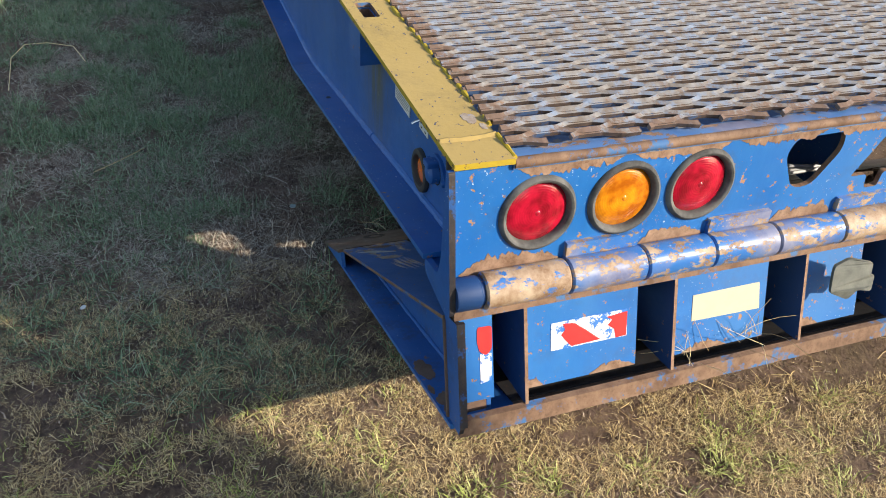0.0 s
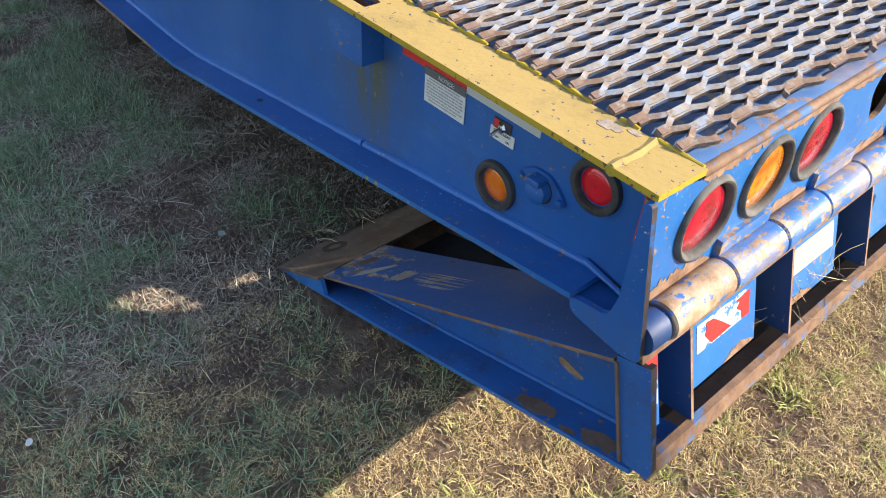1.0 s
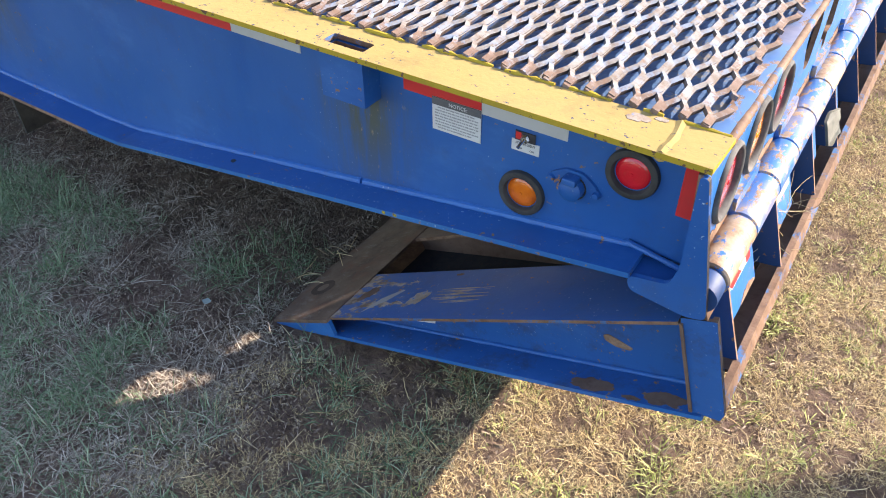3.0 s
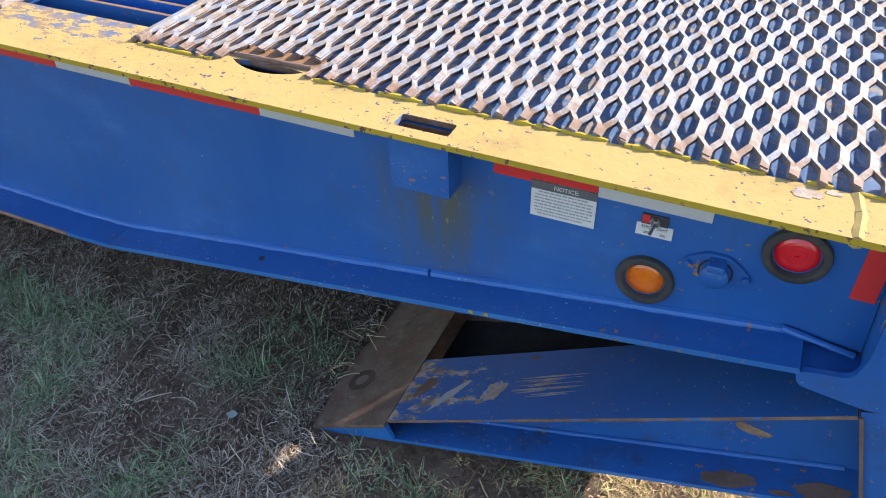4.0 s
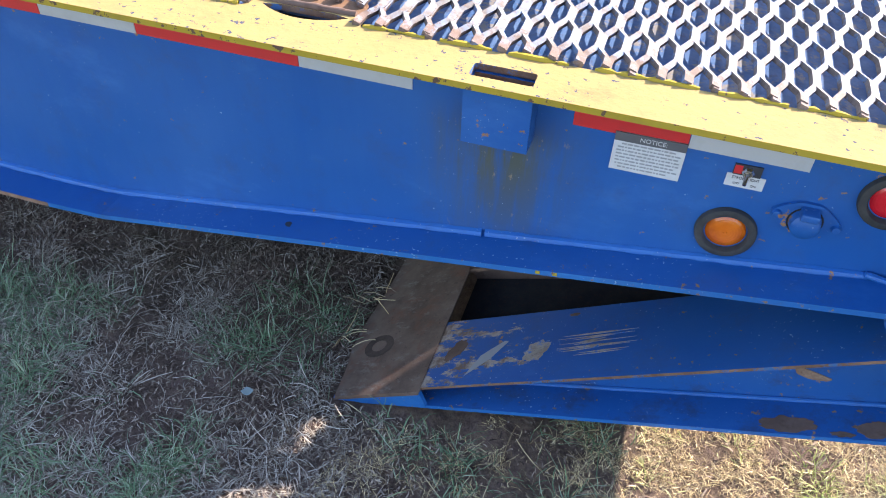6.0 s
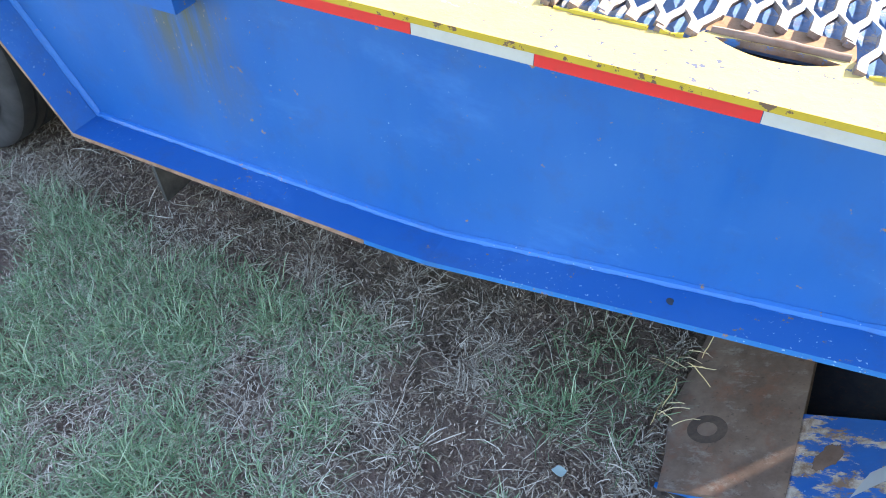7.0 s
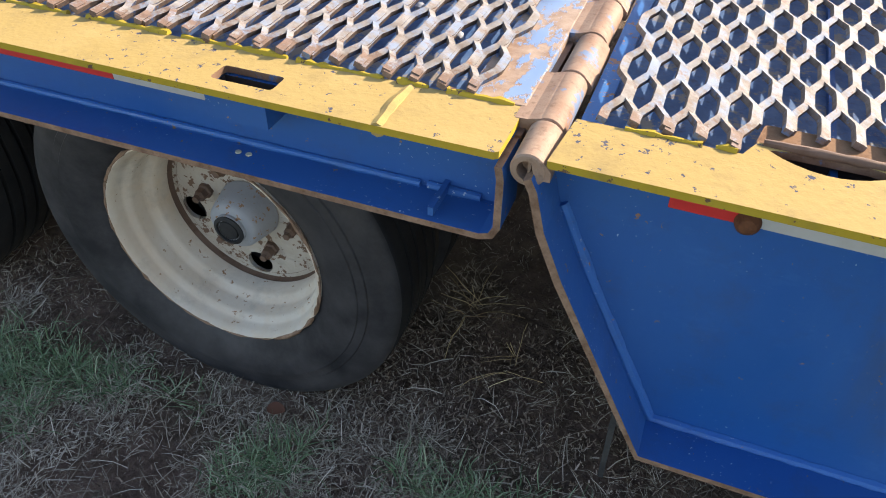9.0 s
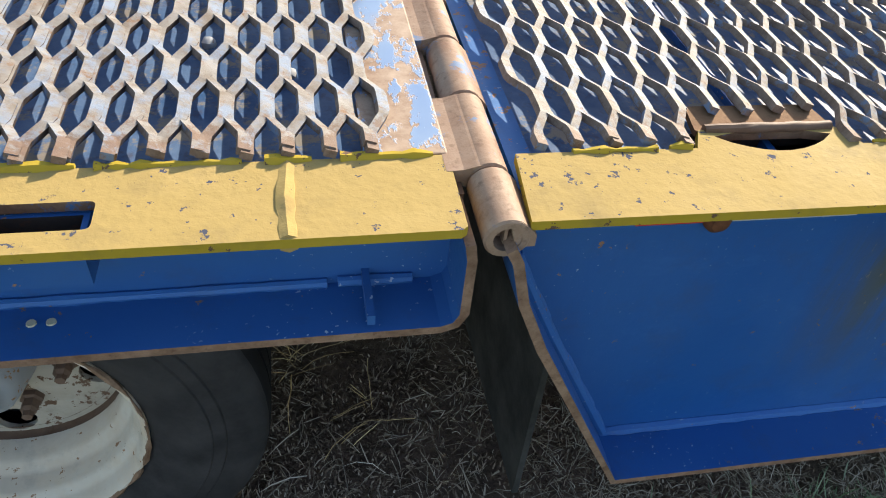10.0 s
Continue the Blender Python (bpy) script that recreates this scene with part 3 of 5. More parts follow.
    clumps = np.concatenate([spread(5000, -4.6, -0.75, -1.25, 0.10), spread(700, -4.6, -0.9, 0.10, 0.7)])
    g = patch(clumps[:, 0], clumps[:, 1], 3.1, 6.0) + 0.6 * patch(clumps[:, 0], clumps[:, 1], 8.0, 3.0)
    clumps = clumps[g > -0.12]
    spots, turn, n = rosettes(clumps, 26, 0.05, 0.034)
    blades("dead_grass", spots, rng.gamma(3.0, 0.0080, n).clip(0.005, 0.08), rng.uniform(0.0007, 0.0020, n), rng.normal(0.30, 0.35, n).clip(0.03, 1.4), rng.uniform(0.05, 0.55, n), dead, "dead grass in flattened clumps, greyed for shade", rng, turn, 3)
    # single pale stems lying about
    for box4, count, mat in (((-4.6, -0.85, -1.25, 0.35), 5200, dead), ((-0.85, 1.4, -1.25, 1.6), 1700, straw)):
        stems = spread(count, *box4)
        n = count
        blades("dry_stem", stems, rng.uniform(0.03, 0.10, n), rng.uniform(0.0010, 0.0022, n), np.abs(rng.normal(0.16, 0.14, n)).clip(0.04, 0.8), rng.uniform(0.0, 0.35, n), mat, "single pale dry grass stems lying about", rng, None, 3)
    tufts = np.concatenate([spread(4600, -4.6, -1.05, -1.25, 0.02), spread(3400, -3.6, -1.7, -1.25, -0.02), spread(560, -1.2, -0.3, -1.0, 0.2), spread(1800, -0.3, 1.1, -1.0, 0.2), spread(6200, 0.0, 2.0, -0.4, 2.5)])
    g = 0.6 * patch(tufts[:, 0], tufts[:, 1], 1.9, 9.0) + 0.8 * patch(tufts[:, 0], tufts[:, 1], 5.5, 1.0)
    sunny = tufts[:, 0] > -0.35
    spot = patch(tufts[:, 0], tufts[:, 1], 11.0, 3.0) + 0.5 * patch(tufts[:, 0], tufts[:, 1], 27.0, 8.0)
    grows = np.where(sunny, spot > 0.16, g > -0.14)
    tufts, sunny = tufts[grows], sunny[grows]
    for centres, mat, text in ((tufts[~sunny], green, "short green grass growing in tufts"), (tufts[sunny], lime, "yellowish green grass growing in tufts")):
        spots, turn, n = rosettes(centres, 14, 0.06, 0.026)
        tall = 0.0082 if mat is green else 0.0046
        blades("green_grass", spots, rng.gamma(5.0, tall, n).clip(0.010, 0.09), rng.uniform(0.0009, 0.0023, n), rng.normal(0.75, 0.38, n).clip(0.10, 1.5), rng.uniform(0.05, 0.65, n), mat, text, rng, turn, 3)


build_grass()


# ---------- tail section of the trailer ----------
WIDE = 2.44
TOP = 0.757
tail = thing("trailer_tail", "blue steel trailer tail with yellow edges and worn grating deck", "trailer")

# side beam: web, bent bottom flange, top flange
BOTTOM = [(-2.346, 0.738), (-2.338, 0.722), (-2.325, 0.672), (-2.297, 0.612), (-2.158, 0.343), (-1.48, 0.341), (-1.36, 0.345), (-1.04, 0.395), (-0.77, 0.436), (-0.55, 0.469), (-0.075, 0.542)]
for name, y in (("side_web", 0.0), ("far_side_web", WIDE)):
    bm = bmesh.new()
    outline = BOTTOM + [(-0.002, 0.535), (-0.014, 0.745), (-2.335, 0.745)]
    slab(bm, outline, y, y + 0.010, side_y)
    part("side_web", bm, blue_stained, tail)
bm = bmesh.new()
strip(bm, BOTTOM, -0.070, 0.0, 0.010, 1)
for f in bm.faces:
    if f.material_index == 1 and f.calc_center_median().x > -1.45:
        f.material_index = 2
part("bottom_flange", bm, [blue_paint, rust_edge, blue_worn], tail)
bm = bmesh.new()
strip(bm, BOTTOM, WIDE + 0.01, WIDE + 0.08, 0.010, 1)
part("bottom_flange", bm, [blue_paint, rust_edge], tail)
bead("weld_bead", [(-2.320, -0.001, 0.668), (-2.292, -0.001, 0.613), (-2.153, -0.001, 0.346), (-1.48, -0.001, 0.343), (-1.36, -0.001, 0.347), (-1.04, -0.001, 0.397), (-0.65, -0.001, 0.456)], tail, 0.0078, 4)
bead("weld_bead", [(-0.645, -0.001, 0.457), (-0.10, -0.001, 0.541)], tail, 0.0074, 5)


def boat(x0, x1, y0, y1, n=9):
    """The outline of a boat-shaped opening: straight on its inner side, bowed on its outer side."""
    pts = [(x0 + (x1 - x0) * i / n, y1 - (y1 - y0) * math.sin(math.pi * i / n) ** 0.8) for i in range(n + 1)]
    return pts + [(x1 - (x1 - x0) * 0.2, y1 + 0.006), (x0 + (x1 - x0) * 0.2, y1 + 0.006)]


SLOTS = [rounded(rect(-0.680, -0.036, -0.592, -0.002), 0.006), rounded(rect(-1.884, -0.030, -1.797, 0.005), 0.006)]
BOATS = [boat(-1.028, -0.888, 0.027, 0.052), boat(-2.118, -1.990, 0.028, 0.054)]
EDGE = [(-2.334, -0.058), (0.004, -0.058), (0.006, 0.036), (-0.862, 0.036), (-0.876, 0.064), (-1.040, 0.064), (-1.054, 0.036), (-1.235, 0.036), (-1.235, 0.100), (-1.585, 0.100), (-1.585, 0.036), (-1.964, 0.036), (-1.978, 0.066), (-2.130, 0.066), (-2.144, 0.036), (-2.325, 0.036)]
bm = bmesh.new()
slab(bm, EDGE, 0.7475, TOP, flat_z, SLOTS + BOATS, 1, 2)
part("top_flange", bm, [yellow_paint, yellow_edge, rust_rail], tail, "chipped pale yellow painted edge")
bm = bmesh.new()
slab(bm, rect(-2.334, WIDE - 0.03, 0.004, WIDE + 0.07), 0.745, TOP, flat_z, (), 1)
part("top_flange", bm, [yellow_paint, yellow_edge], tail, "chipped pale yellow painted edge")
bead("weld_bead", [(-0.069, -0.056, TOP - 0.0065), (-0.066, -0.01, TOP - 0.0060), (-0.072, 0.036, TOP - 0.0065)], tail, 0.0095, 8, yellow_paint)
bead("weld_bead", [(-0.07, 0.037, TOP), (0.0, 0.037, TOP - 0.002)], tail, 0.004, 9, yellow_edge)
# broken bead of yellow paint where the grating meets the flange
rng = random.Random(61)
for a, b in [(-0.86, -0.10), (-1.22, -1.06), (-1.95, -1.62), (-2.27, -2.15)]:
    x = a
    while x < b:
        e = min(b, x + rng.uniform(0.04, 0.15))
        bm = bmesh.new()
        y = 0.0375 + rng.uniform(-0.002, 0.002)
        tube(bm, along([(x, y, TOP), ((x + e) / 2, y + rng.uniform(-0.002, 0.002), TOP + 0.001), (e, y, TOP)], 0.009), 0.0034, 6, 0.6, int(x * 1000) % 97)
        part("weld_bead", bm, yellow_edge, tail, smooth=True)
        x = e + rng.uniform(0.01, 0.05)
for a, b in ((-1.034, -0.882), (-2.124, -1.984)):
    bm = bmesh.new()
    tube(bm, along([(a, 0.066, TOP + 0.000), ((a + b) / 2, 0.063, TOP + 0.003), (b, 0.067, TOP + 0.000)], 0.012), 0.0056, 9, 0.12, 3)
    part("edge_bar", bm, rust_plate, tail, "worn steel bar over an opening", True)

# Closed pocket added below each opening; its near-black tone stands in for shade.
for a, b in ((-1.028, -0.888), (-2.118, -1.990)):
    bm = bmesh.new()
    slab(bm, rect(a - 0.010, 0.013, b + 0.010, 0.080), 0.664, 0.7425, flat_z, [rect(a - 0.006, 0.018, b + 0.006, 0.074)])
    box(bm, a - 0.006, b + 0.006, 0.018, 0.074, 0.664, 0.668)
    part("tie_pocket", bm, shaded_steel, tail)
    bm = bmesh.new()
    slab(bm, rounded([(a - 0.014, 0.0665), (b + 0.014, 0.0665), (b + 0.008, 0.112), (a - 0.006, 0.112)], 0.006), 0.748, 0.7545, flat_z)
    part("pocket_plate", bm, bar_rust, tail)

# bare patch in the yellow paint near the tail's corner
rng = random.Random(8)
for cx, cy, rx, ry in ((-0.130, 0.014, 0.021, 0.013), (-0.098, 0.026, 0.012, 0.006)):
    pts = []
    for k in range(40):
        a = 2 * math.pi * k / 40
        s = 0.85 + 0.3 * noise.noise((math.cos(a) * 2, math.sin(a) * 2, cx * 50)) + rng.uniform(-0.06, 0.06)
        pts.append((cx + rx * s * math.cos(a), cy + ry * s * math.sin(a)))
    bm = bmesh.new()
    slab(bm, pts, TOP - 0.001, TOP + 0.0007, flat_z)
    part("rust_patch", bm, scuffed, tail)
# deck plate below the grating, open under the bars
bm = bmesh.new()
slab(bm, [(-1.235, 0.036), (-1.054, 0.036), (-1.044, 0.072), (-0.872, 0.072), (-0.862, 0.036), (0.002, 0.036), (0.002, WIDE - 0.03), (-1.585, WIDE - 0.03), (-1.585, 0.36), (-1.235, 0.36)], 0.7360, 0.7440, flat_z)
part("deck_plate", bm, plate_worn, tail)
bm = bmesh.new()
slab(bm, [(-2.305, 0.036), (-2.144, 0.036), (-2.134, 0.074), (-1.974, 0.074), (-1.964, 0.036), (-1.585, 0.036), (-1.585, WIDE - 0.03), (-2.305, WIDE - 0.03)], 0.7210, 0.7290, flat_z)
part("deck_plate", bm, plate_worn, tail)
bm = bmesh.new()
box(bm, -1.60, -1.22, 0.02, 0.40, 0.640, 0.648)
box(bm, -1.60, -1.592, 0.02, 0.40, 0.648, 0.738)
box(bm, -1.228, -1.22, 0.02, 0.40, 0.648, 0.738)
box(bm, -1.60, -1.22, 0.392, 0.40, 0.648, 0.738)
part("tray", bm, blue_paint, tail)
for i in range(5):
    bm = bmesh.new()
    y = 0.152 + i * 0.0465
    box(bm, -1.592, -1.228, y, y + 0.008, 0.700, TOP + 0.001, 0.0012)
    for f in bm.faces:
        if f.normal.z > 0.7:
            f.material_index = 1
    part("bar", bm, [blue_paint, bar_rust], tail)

# expanded-metal deck
HOLES = [(-1.040, -0.876, 0.0, 0.094), (-2.130, -1.978, 0.0, 0.094)]
rng = random.Random(17)
RAGGED = []
for k in range(18):
    y = 0.10 + 0.135 * k + rng.uniform(-0.02, 0.02)
    RAGGED.append((-0.036, 0.0, y, y + rng.uniform(0.020, 0.045)))
for x0, x1, y0, y1, holes in ((-2.290, -1.600, 0.042, WIDE - 0.04, HOLES), (-1.225, -0.024, 0.040, WIDE - 0.04, HOLES + RAGGED), (-1.592, -1.236, 0.365, WIDE - 0.04, ())):
    bm = bmesh.new()
    strands(bm, x0, x1, y0, y1, 0.7600, 0.0362, 0.135, holes, 3)
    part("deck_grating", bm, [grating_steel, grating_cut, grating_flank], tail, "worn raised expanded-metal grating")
for x0, y0 in ((-1.235, 0.045), (-1.599, 0.060)):
    bm = bmesh.new()
    box(bm, x0, x0 + 0.013, y0, 0.36, TOP - 0.004, TOP + 0.010, 0.003)
    part("grating_edge", bm, grating_steel, tail)

# stake pockets under the slots
for x0, x1 in ((-0.683, -0.588), (-1.888, -1.793)):
    bm = bmesh.new()
    slab(bm, rect(x0, -0.046, x1, -0.0005), 0.657, 0.7445, flat_z, [rect(x0 + 0.005, -0.041, x1 - 0.005, -0.004)], 0, 1)
    box(bm, x0 + 0.005, x1 - 0.005, -0.041, -0.004, 0.659, 0.663)
    part("stake_pocket", bm, [blue_paint, rust_plate], tail)

# end gussets at the tail's corner
bm = bmesh.new()
slab(bm, rounded([(-0.008, 0.745), (-0.005, 0.585), (-0.014, 0.545), (-0.078, 0.534), (-0.072, 0.508), (0.020, 0.497), (0.050, 0.505), (0.047, 0.525), (0.004, 0.745)], 0.012), -0.066, -0.056, side_y, (), 1)
for f in bm.faces:
    if f.material_index == 1 and f.calc_center_median().x < 0.0:
        f.material_index = 0
part("end_gusset", bm, [blue_paint, dark_edge], tail)
bm = bmesh.new()
box(bm, -0.085, 0.02, -0.056, -0.001, 0.522, 0.529)
part("corner_stiffener", bm, blue_paint, tail)
bead("weld_bead", [(-0.105, -0.006, 0.547), (-0.06, -0.008, 0.541), (-0.01, -0.010, 0.534)], tail, 0.005, 12)

# rear plate with lamps holes and cut-outs
RED_A, AMBER, RED_B = (0.0870, 0.651), (0.240, 0.655), (0.385, 0.659)


def ring(c, r, n=32):
    return [(c[0] + r * math.cos(2 * math.pi * k / n), c[1] + r * math.sin(2 * math.pi * k / n)) for k in range(n)]


CUT_A = rounded([(0.552, 0.692), (0.566, 0.722), (0.672, 0.724), (0.676, 0.690), (0.628, 0.622), (0.584, 0.622)], 0.020)
# CUT_B's lower notch is added to let a sun streak onto the toe.
CUT_B = rounded([(0.718, 0.627), (0.772, 0.708), (0.790, 0.722), (0.862, 0.722), (0.848, 0.650), (0.840, 0.627), (0.797, 0.627), (0.793, 0.597), (0.762, 0.597), (0.757, 0.627)], 0.007)
mirror = lambda loop: [(WIDE - y, z) for y, z in loop]
cuts = [ring(c, 0.062) for c in (RED_A, AMBER, RED_B)] + [CUT_A, CUT_B]
bm = bmesh.new()
slab(bm, [(-0.056, 0.505), (WIDE + 0.056, 0.505), (WIDE + 0.056, 0.742), (-0.056, 0.742)], -0.010, 0.0, upper, cuts + [mirror(c) for c in cuts], 1)
part("rear_plate", bm, [blue_worn, rust_edge], tail, "blue rear plate chipped to rust")
bm = bmesh.new()
tube(bm, along([(-0.003, 0.038, 0.7445), (-0.003, WIDE - 0.03, 0.7445)], 0.05), 0.0085, 10, 0.06, 2)
part("rear_edge_bar", bm, rust_rail, tail, "rusted rolled top edge", True)
bm = bmesh.new()
strip(bm, [(-0.034, 0.7505), (-0.006, 0.7525), (0.001, 0.7510), (0.0035, 0.7465)], 0.0385, WIDE - 0.032, 0.004)
part("edge_strip", bm, edge_flaked, tail, "worn pale blue steel edge strip", True)


def round_lamp(name, at, turn, lens, r, ring_r, parent, label, deep=0.0, rubber=None):
    """A sealed lamp in a rubber ring, its lens sunk by deep; its axis is local -y."""
    lamp = new(name)
    lamp.parent = parent
    lamp.matrix_local = Matrix.Translation(at) @ turn
    tagged(lamp, label)
    bm = bmesh.new()
    out = -0.003 if deep else 0.0
    lathe(bm, [(r * 0.97, deep + 0.010), (r * 0.985, deep - 0.001), (r * 1.01, -0.006 - out), (r * 1.06, -0.0085 - out), ((r + ring_r) / 2, -0.0095 - out), (ring_r * 0.97, -0.007 - out), (ring_r, -0.002 - out), (ring_r, 0.002), (ring_r * 0.9, 0.012)])
    part("rubber_ring", bm, rubber or grey_rubber, lamp, smooth=True)
    bm = bmesh.new()
    lathe(bm, [(0.0, deep - 0.0045), (r * 0.25, deep - 0.0042), (r * 0.6, deep - 0.003), (r * 0.9, deep), (r * 1.0, deep + 0.004)])
    part("lens", bm, lens, lamp, smooth=True)
    bm = bmesh.new()
    lathe(bm, [(0.0, deep - 0.0056), (r * 0.07, deep - 0.0053), (r * 0.10, deep - 0.0038)], 16)
    part("reflector", bm, lens, lamp, smooth=True)
    return lamp


face_back = Matrix.Rotation(radians(90), 4, "Z") @ Matrix.Rotation(radians(-3.5), 4, "X")
for c, lens in ((RED_A, red_lens), (AMBER, amber_lens), (RED_B, red_lens)):
    for y in (c[0], WIDE - c[0]):
        round_lamp("tail_lamp", (upper_x(c[1]) + 0.001, y, c[1] - 0.004), face_back, lens, 0.0540, 0.0665, tail, "round amber tail lamp in rubber ring" if lens is amber_lens else "round red tail lamp in rubber ring", 0.004, ring_rubber)
still = Matrix.Identity(4)
round_lamp("marker_lamp", (-0.298, -0.001, 0.565), still, side_amber, 0.0300, 0.0425, tail, "round amber side marker lamp in rubber ring")
round_lamp("marker_lamp", (-0.117, -0.001, 0.669), still, side_red, 0.0300, 0.0425, tail, "round red side marker lamp in rubber ring")

# socket with a two-hole flange
socket = new("trailer_socket")
socket.parent = tail
socket.location = (-0.207, 0, 0.613)
tagged(socket, "blue painted socket with sprung cover")
bm = bmesh.new()
slab(bm, rounded([(-0.048, 0.006), (-0.036, 0.018), (-0.014, 0.030), (0.014, 0.030), (0.036, 0.014), (0.050, -0.004), (0.036, -0.012), (0.008, -0.026), (-0.008, -0.026), (-0.036, -0.006)], 0.008), -0.006, 0.0, side_y)
part("socket_flange", bm, blue_paint, socket)
# Thin dark ring stands in for the shaded crevice round the cover.
bm = bmesh.new()
lathe(bm, [(0.0205, -0.0062), (0.0232, -0.0066), (0.0235, -0.0055)], 24)
part("cover_crevice", bm, shaded_steel, socket)
bm = bmesh.new()
lathe(bm, [(0.0, -0.024), (0.014, -0.023), (0.019, -0.019), (0.021, -0.005)], 24)
part("cover", bm, blue_paint, socket, smooth=True)
bm = bmesh.new()
box(bm, -0.012, 0.012, -0.028, -0.006, 0.014, 0.026, 0.003)
part("cover_hinge", bm, blue_paint, socket)
for x, z in ((-0.038, 0.006), (0.040, -0.001)):
    bm = bmesh.new()
    lathe(bm, [(0.0, -0.012), (0.005, -0.011), (0.0065, -0.006)], 12)
    moved(bm, Matrix.Translation((x, 0, z)))
    part("screw", bm, blue_paint, socket, smooth=True)

# reflective tape on the web
TAPES = [(-2.205, -2.113, "r"), (-2.113, -1.962, "w"), (-1.684, -1.405, "r"), (-1.405, -1.227, "w"), (-1.227, -0.949, "r"), (-0.949, -0.770, "w"), (-0.537, -0.381, "r"), (-0.381, -0.226, "w")]
for x0, x1, c in TAPES:
    bm = bmesh.new()
    lift = 0.006 if x1 < -1.9 else 0.0065 if x1 < -0.7 else 0.003
    box(bm, x0 + 0.0005, x1 - 0.0005, -0.0014, 0.0004, 0.688 + lift, 0.735 + lift)
    part("reflective_tape", bm, tape_red if c == "r" else tape_white, tail, "red reflective tape" if c == "r" else "white reflective tape")
bm = bmesh.new()
slab(bm, [(-0.0425, 0.625), (-0.0125, 0.625), (-0.0125, 0.722), (-0.0425, 0.722)], -0.0025, 0.0, side_y)
part("reflective_tape", bm, tape_red, tail, "red reflective tape")

# notice label
label = new("notice_label")
label.parent = tail
label.location = (-0.429, -0.0016, 0.664)
tagged(label, "white notice label with grey header")
bm = bmesh.new()
box(bm, -0.048, 0.048, -0.0008, 0.0008, -0.031, 0.031)
part("sheet", bm, label_white, label)
bm = bmesh.new()
box(bm, -0.048, 0.048, -0.0016, -0.0004, 0.017, 0.031)
part("header", bm, label_dark, label)
upright = Matrix.Rotation(radians(90), 4, "X")
lettering("heading", "NOTICE:", 0.0095, Matrix.Translation((0.004, -0.0019, 0.0235)) @ upright, label_white, label)
rng = random.Random(5)
for i in range(8):
    bm = bmesh.new()
    x = -0.043 + (0.006 if i in (0, 7) else rng.uniform(0.0, 0.002))
    z = 0.0128 - i * 0.0054
    while x < (0.030 if i in (0, 7) else 0.039):
        w = rng.uniform(0.002, 0.009)
        box(bm, x, min(x + w, 0.0435), -0.0013, -0.0006, z - 0.0011, z + 0.0011)
        x += w + 0.0014
    part("text_line", bm, label_grey, label)

# strobe switch
switch = new("strobe_switch")
switch.parent = tail
switch.location = (-0.2975, -0.0012, 0.663)
tagged(switch, "toggle switch with a small white label")
bm = bmesh.new()
box(bm, -0.025, 0.025, -0.0008, 0.0008, -0.019, 0.001)
part("sheet", bm, label_white, switch)
bm = bmesh.new()
box(bm, -0.019, 0.017, -0.0012, 0.0006, 0.001, 0.018)
part("switch_plate", bm, label_black, switch)
bm = bmesh.new()
box(bm, -0.018, -0.008, -0.0016, -0.0008, 0.003, 0.016)
part("red_mark", bm, tape_red, switch)
bm = bmesh.new()
lathe(bm, [(0.0, -0.008), (0.006, -0.0075), (0.0085, -0.004), (0.0085, 0.0)], 6)
moved(bm, Matrix.Translation((0, 0, 0.008)))
part("nut", bm, chrome, switch)
bm = bmesh.new()
tube(bm, [(0, -0.006, 0.008), (-0.002, -0.016, 0.004), (-0.003, -0.022, 0.000)], 0.0028, 8)
part("lever", bm, chrome, switch, smooth=True)
lettering("heading", "STROBE LIGHT", 0.0060, Matrix.Translation((0, -0.0012, -0.004)) @ upright, label_black, switch, 0.9)
lettering("off", "OFF", 0.005, Matrix.Translation((-0.010, -0.0012, -0.0135)) @ upright, label_black, switch)
lettering("on", "ON", 0.005, Matrix.Translation((0.012, -0.0012, -0.0135)) @ upright, label_black, switch)

# rust plug near the front of the web, drain hole in the flange
bm = bmesh.new()
lathe(bm, [(0.0, -0.010), (0.009, -0.0095), (0.0135, -0.005), (0.0145, 0.0)], 20)
moved(bm, Matrix.Translation((-2.120, -0.0014, 0.6985)))
part("rusty_plug", bm, plug_rust, tail, "rust-brown round plug", True)
bm = bmesh.new()
lathe(bm, [(0.0, 0.0), (0.0065, 0.0)], 14)
moved(bm, Matrix.Translation((-0.985, -0.036, 0.4045)) @ Matrix.Rotation(radians(8), 4, "Y") @ Matrix.Rotation(radians(90), 4, "X"))
part("drain_hole", bm, label_black, tail)
for x in (-0.548, -0.522):
    bm = bmesh.new()
    box(bm, x, x + 0.007, -0.0708, -0.0690, 0.4625 + (x + 0.548) * 0.15, 0.4685 + (x + 0.548) * 0.15)
    part("paint_mark", bm, yellow_edge, tail)

# cross members below the deck
for x in (-0.30, -0.80, -1.20, -1.62, -2.05):
    bm = bmesh.new()
    box(bm, x, x + 0.008, 0.012, WIDE, 0.655, 0.738)
    box(bm, x - 0.02, x + 0.03, 0.012, WIDE, 0.647, 0.655)
    part("cross_member", bm, blue_paint, tail)
bm = bmesh.new()
for k, y in enumerate((0.50, 0.53, 0.57)):
    tube(bm, [(-0.06 - 0.05 * k, y, 0.60), (-0.09, y + 0.08, 0.585 + 0.01 * k), (-0.07, y + 0.19, 0.60), (-0.12, y + 0.3, 0.59)], 0.004, 6)
part("cable", bm, label_grey, tail, "grey lamp cables", True)

# Unseen plate added to block part of the sun through the rear cut-out.
bm = bmesh.new()
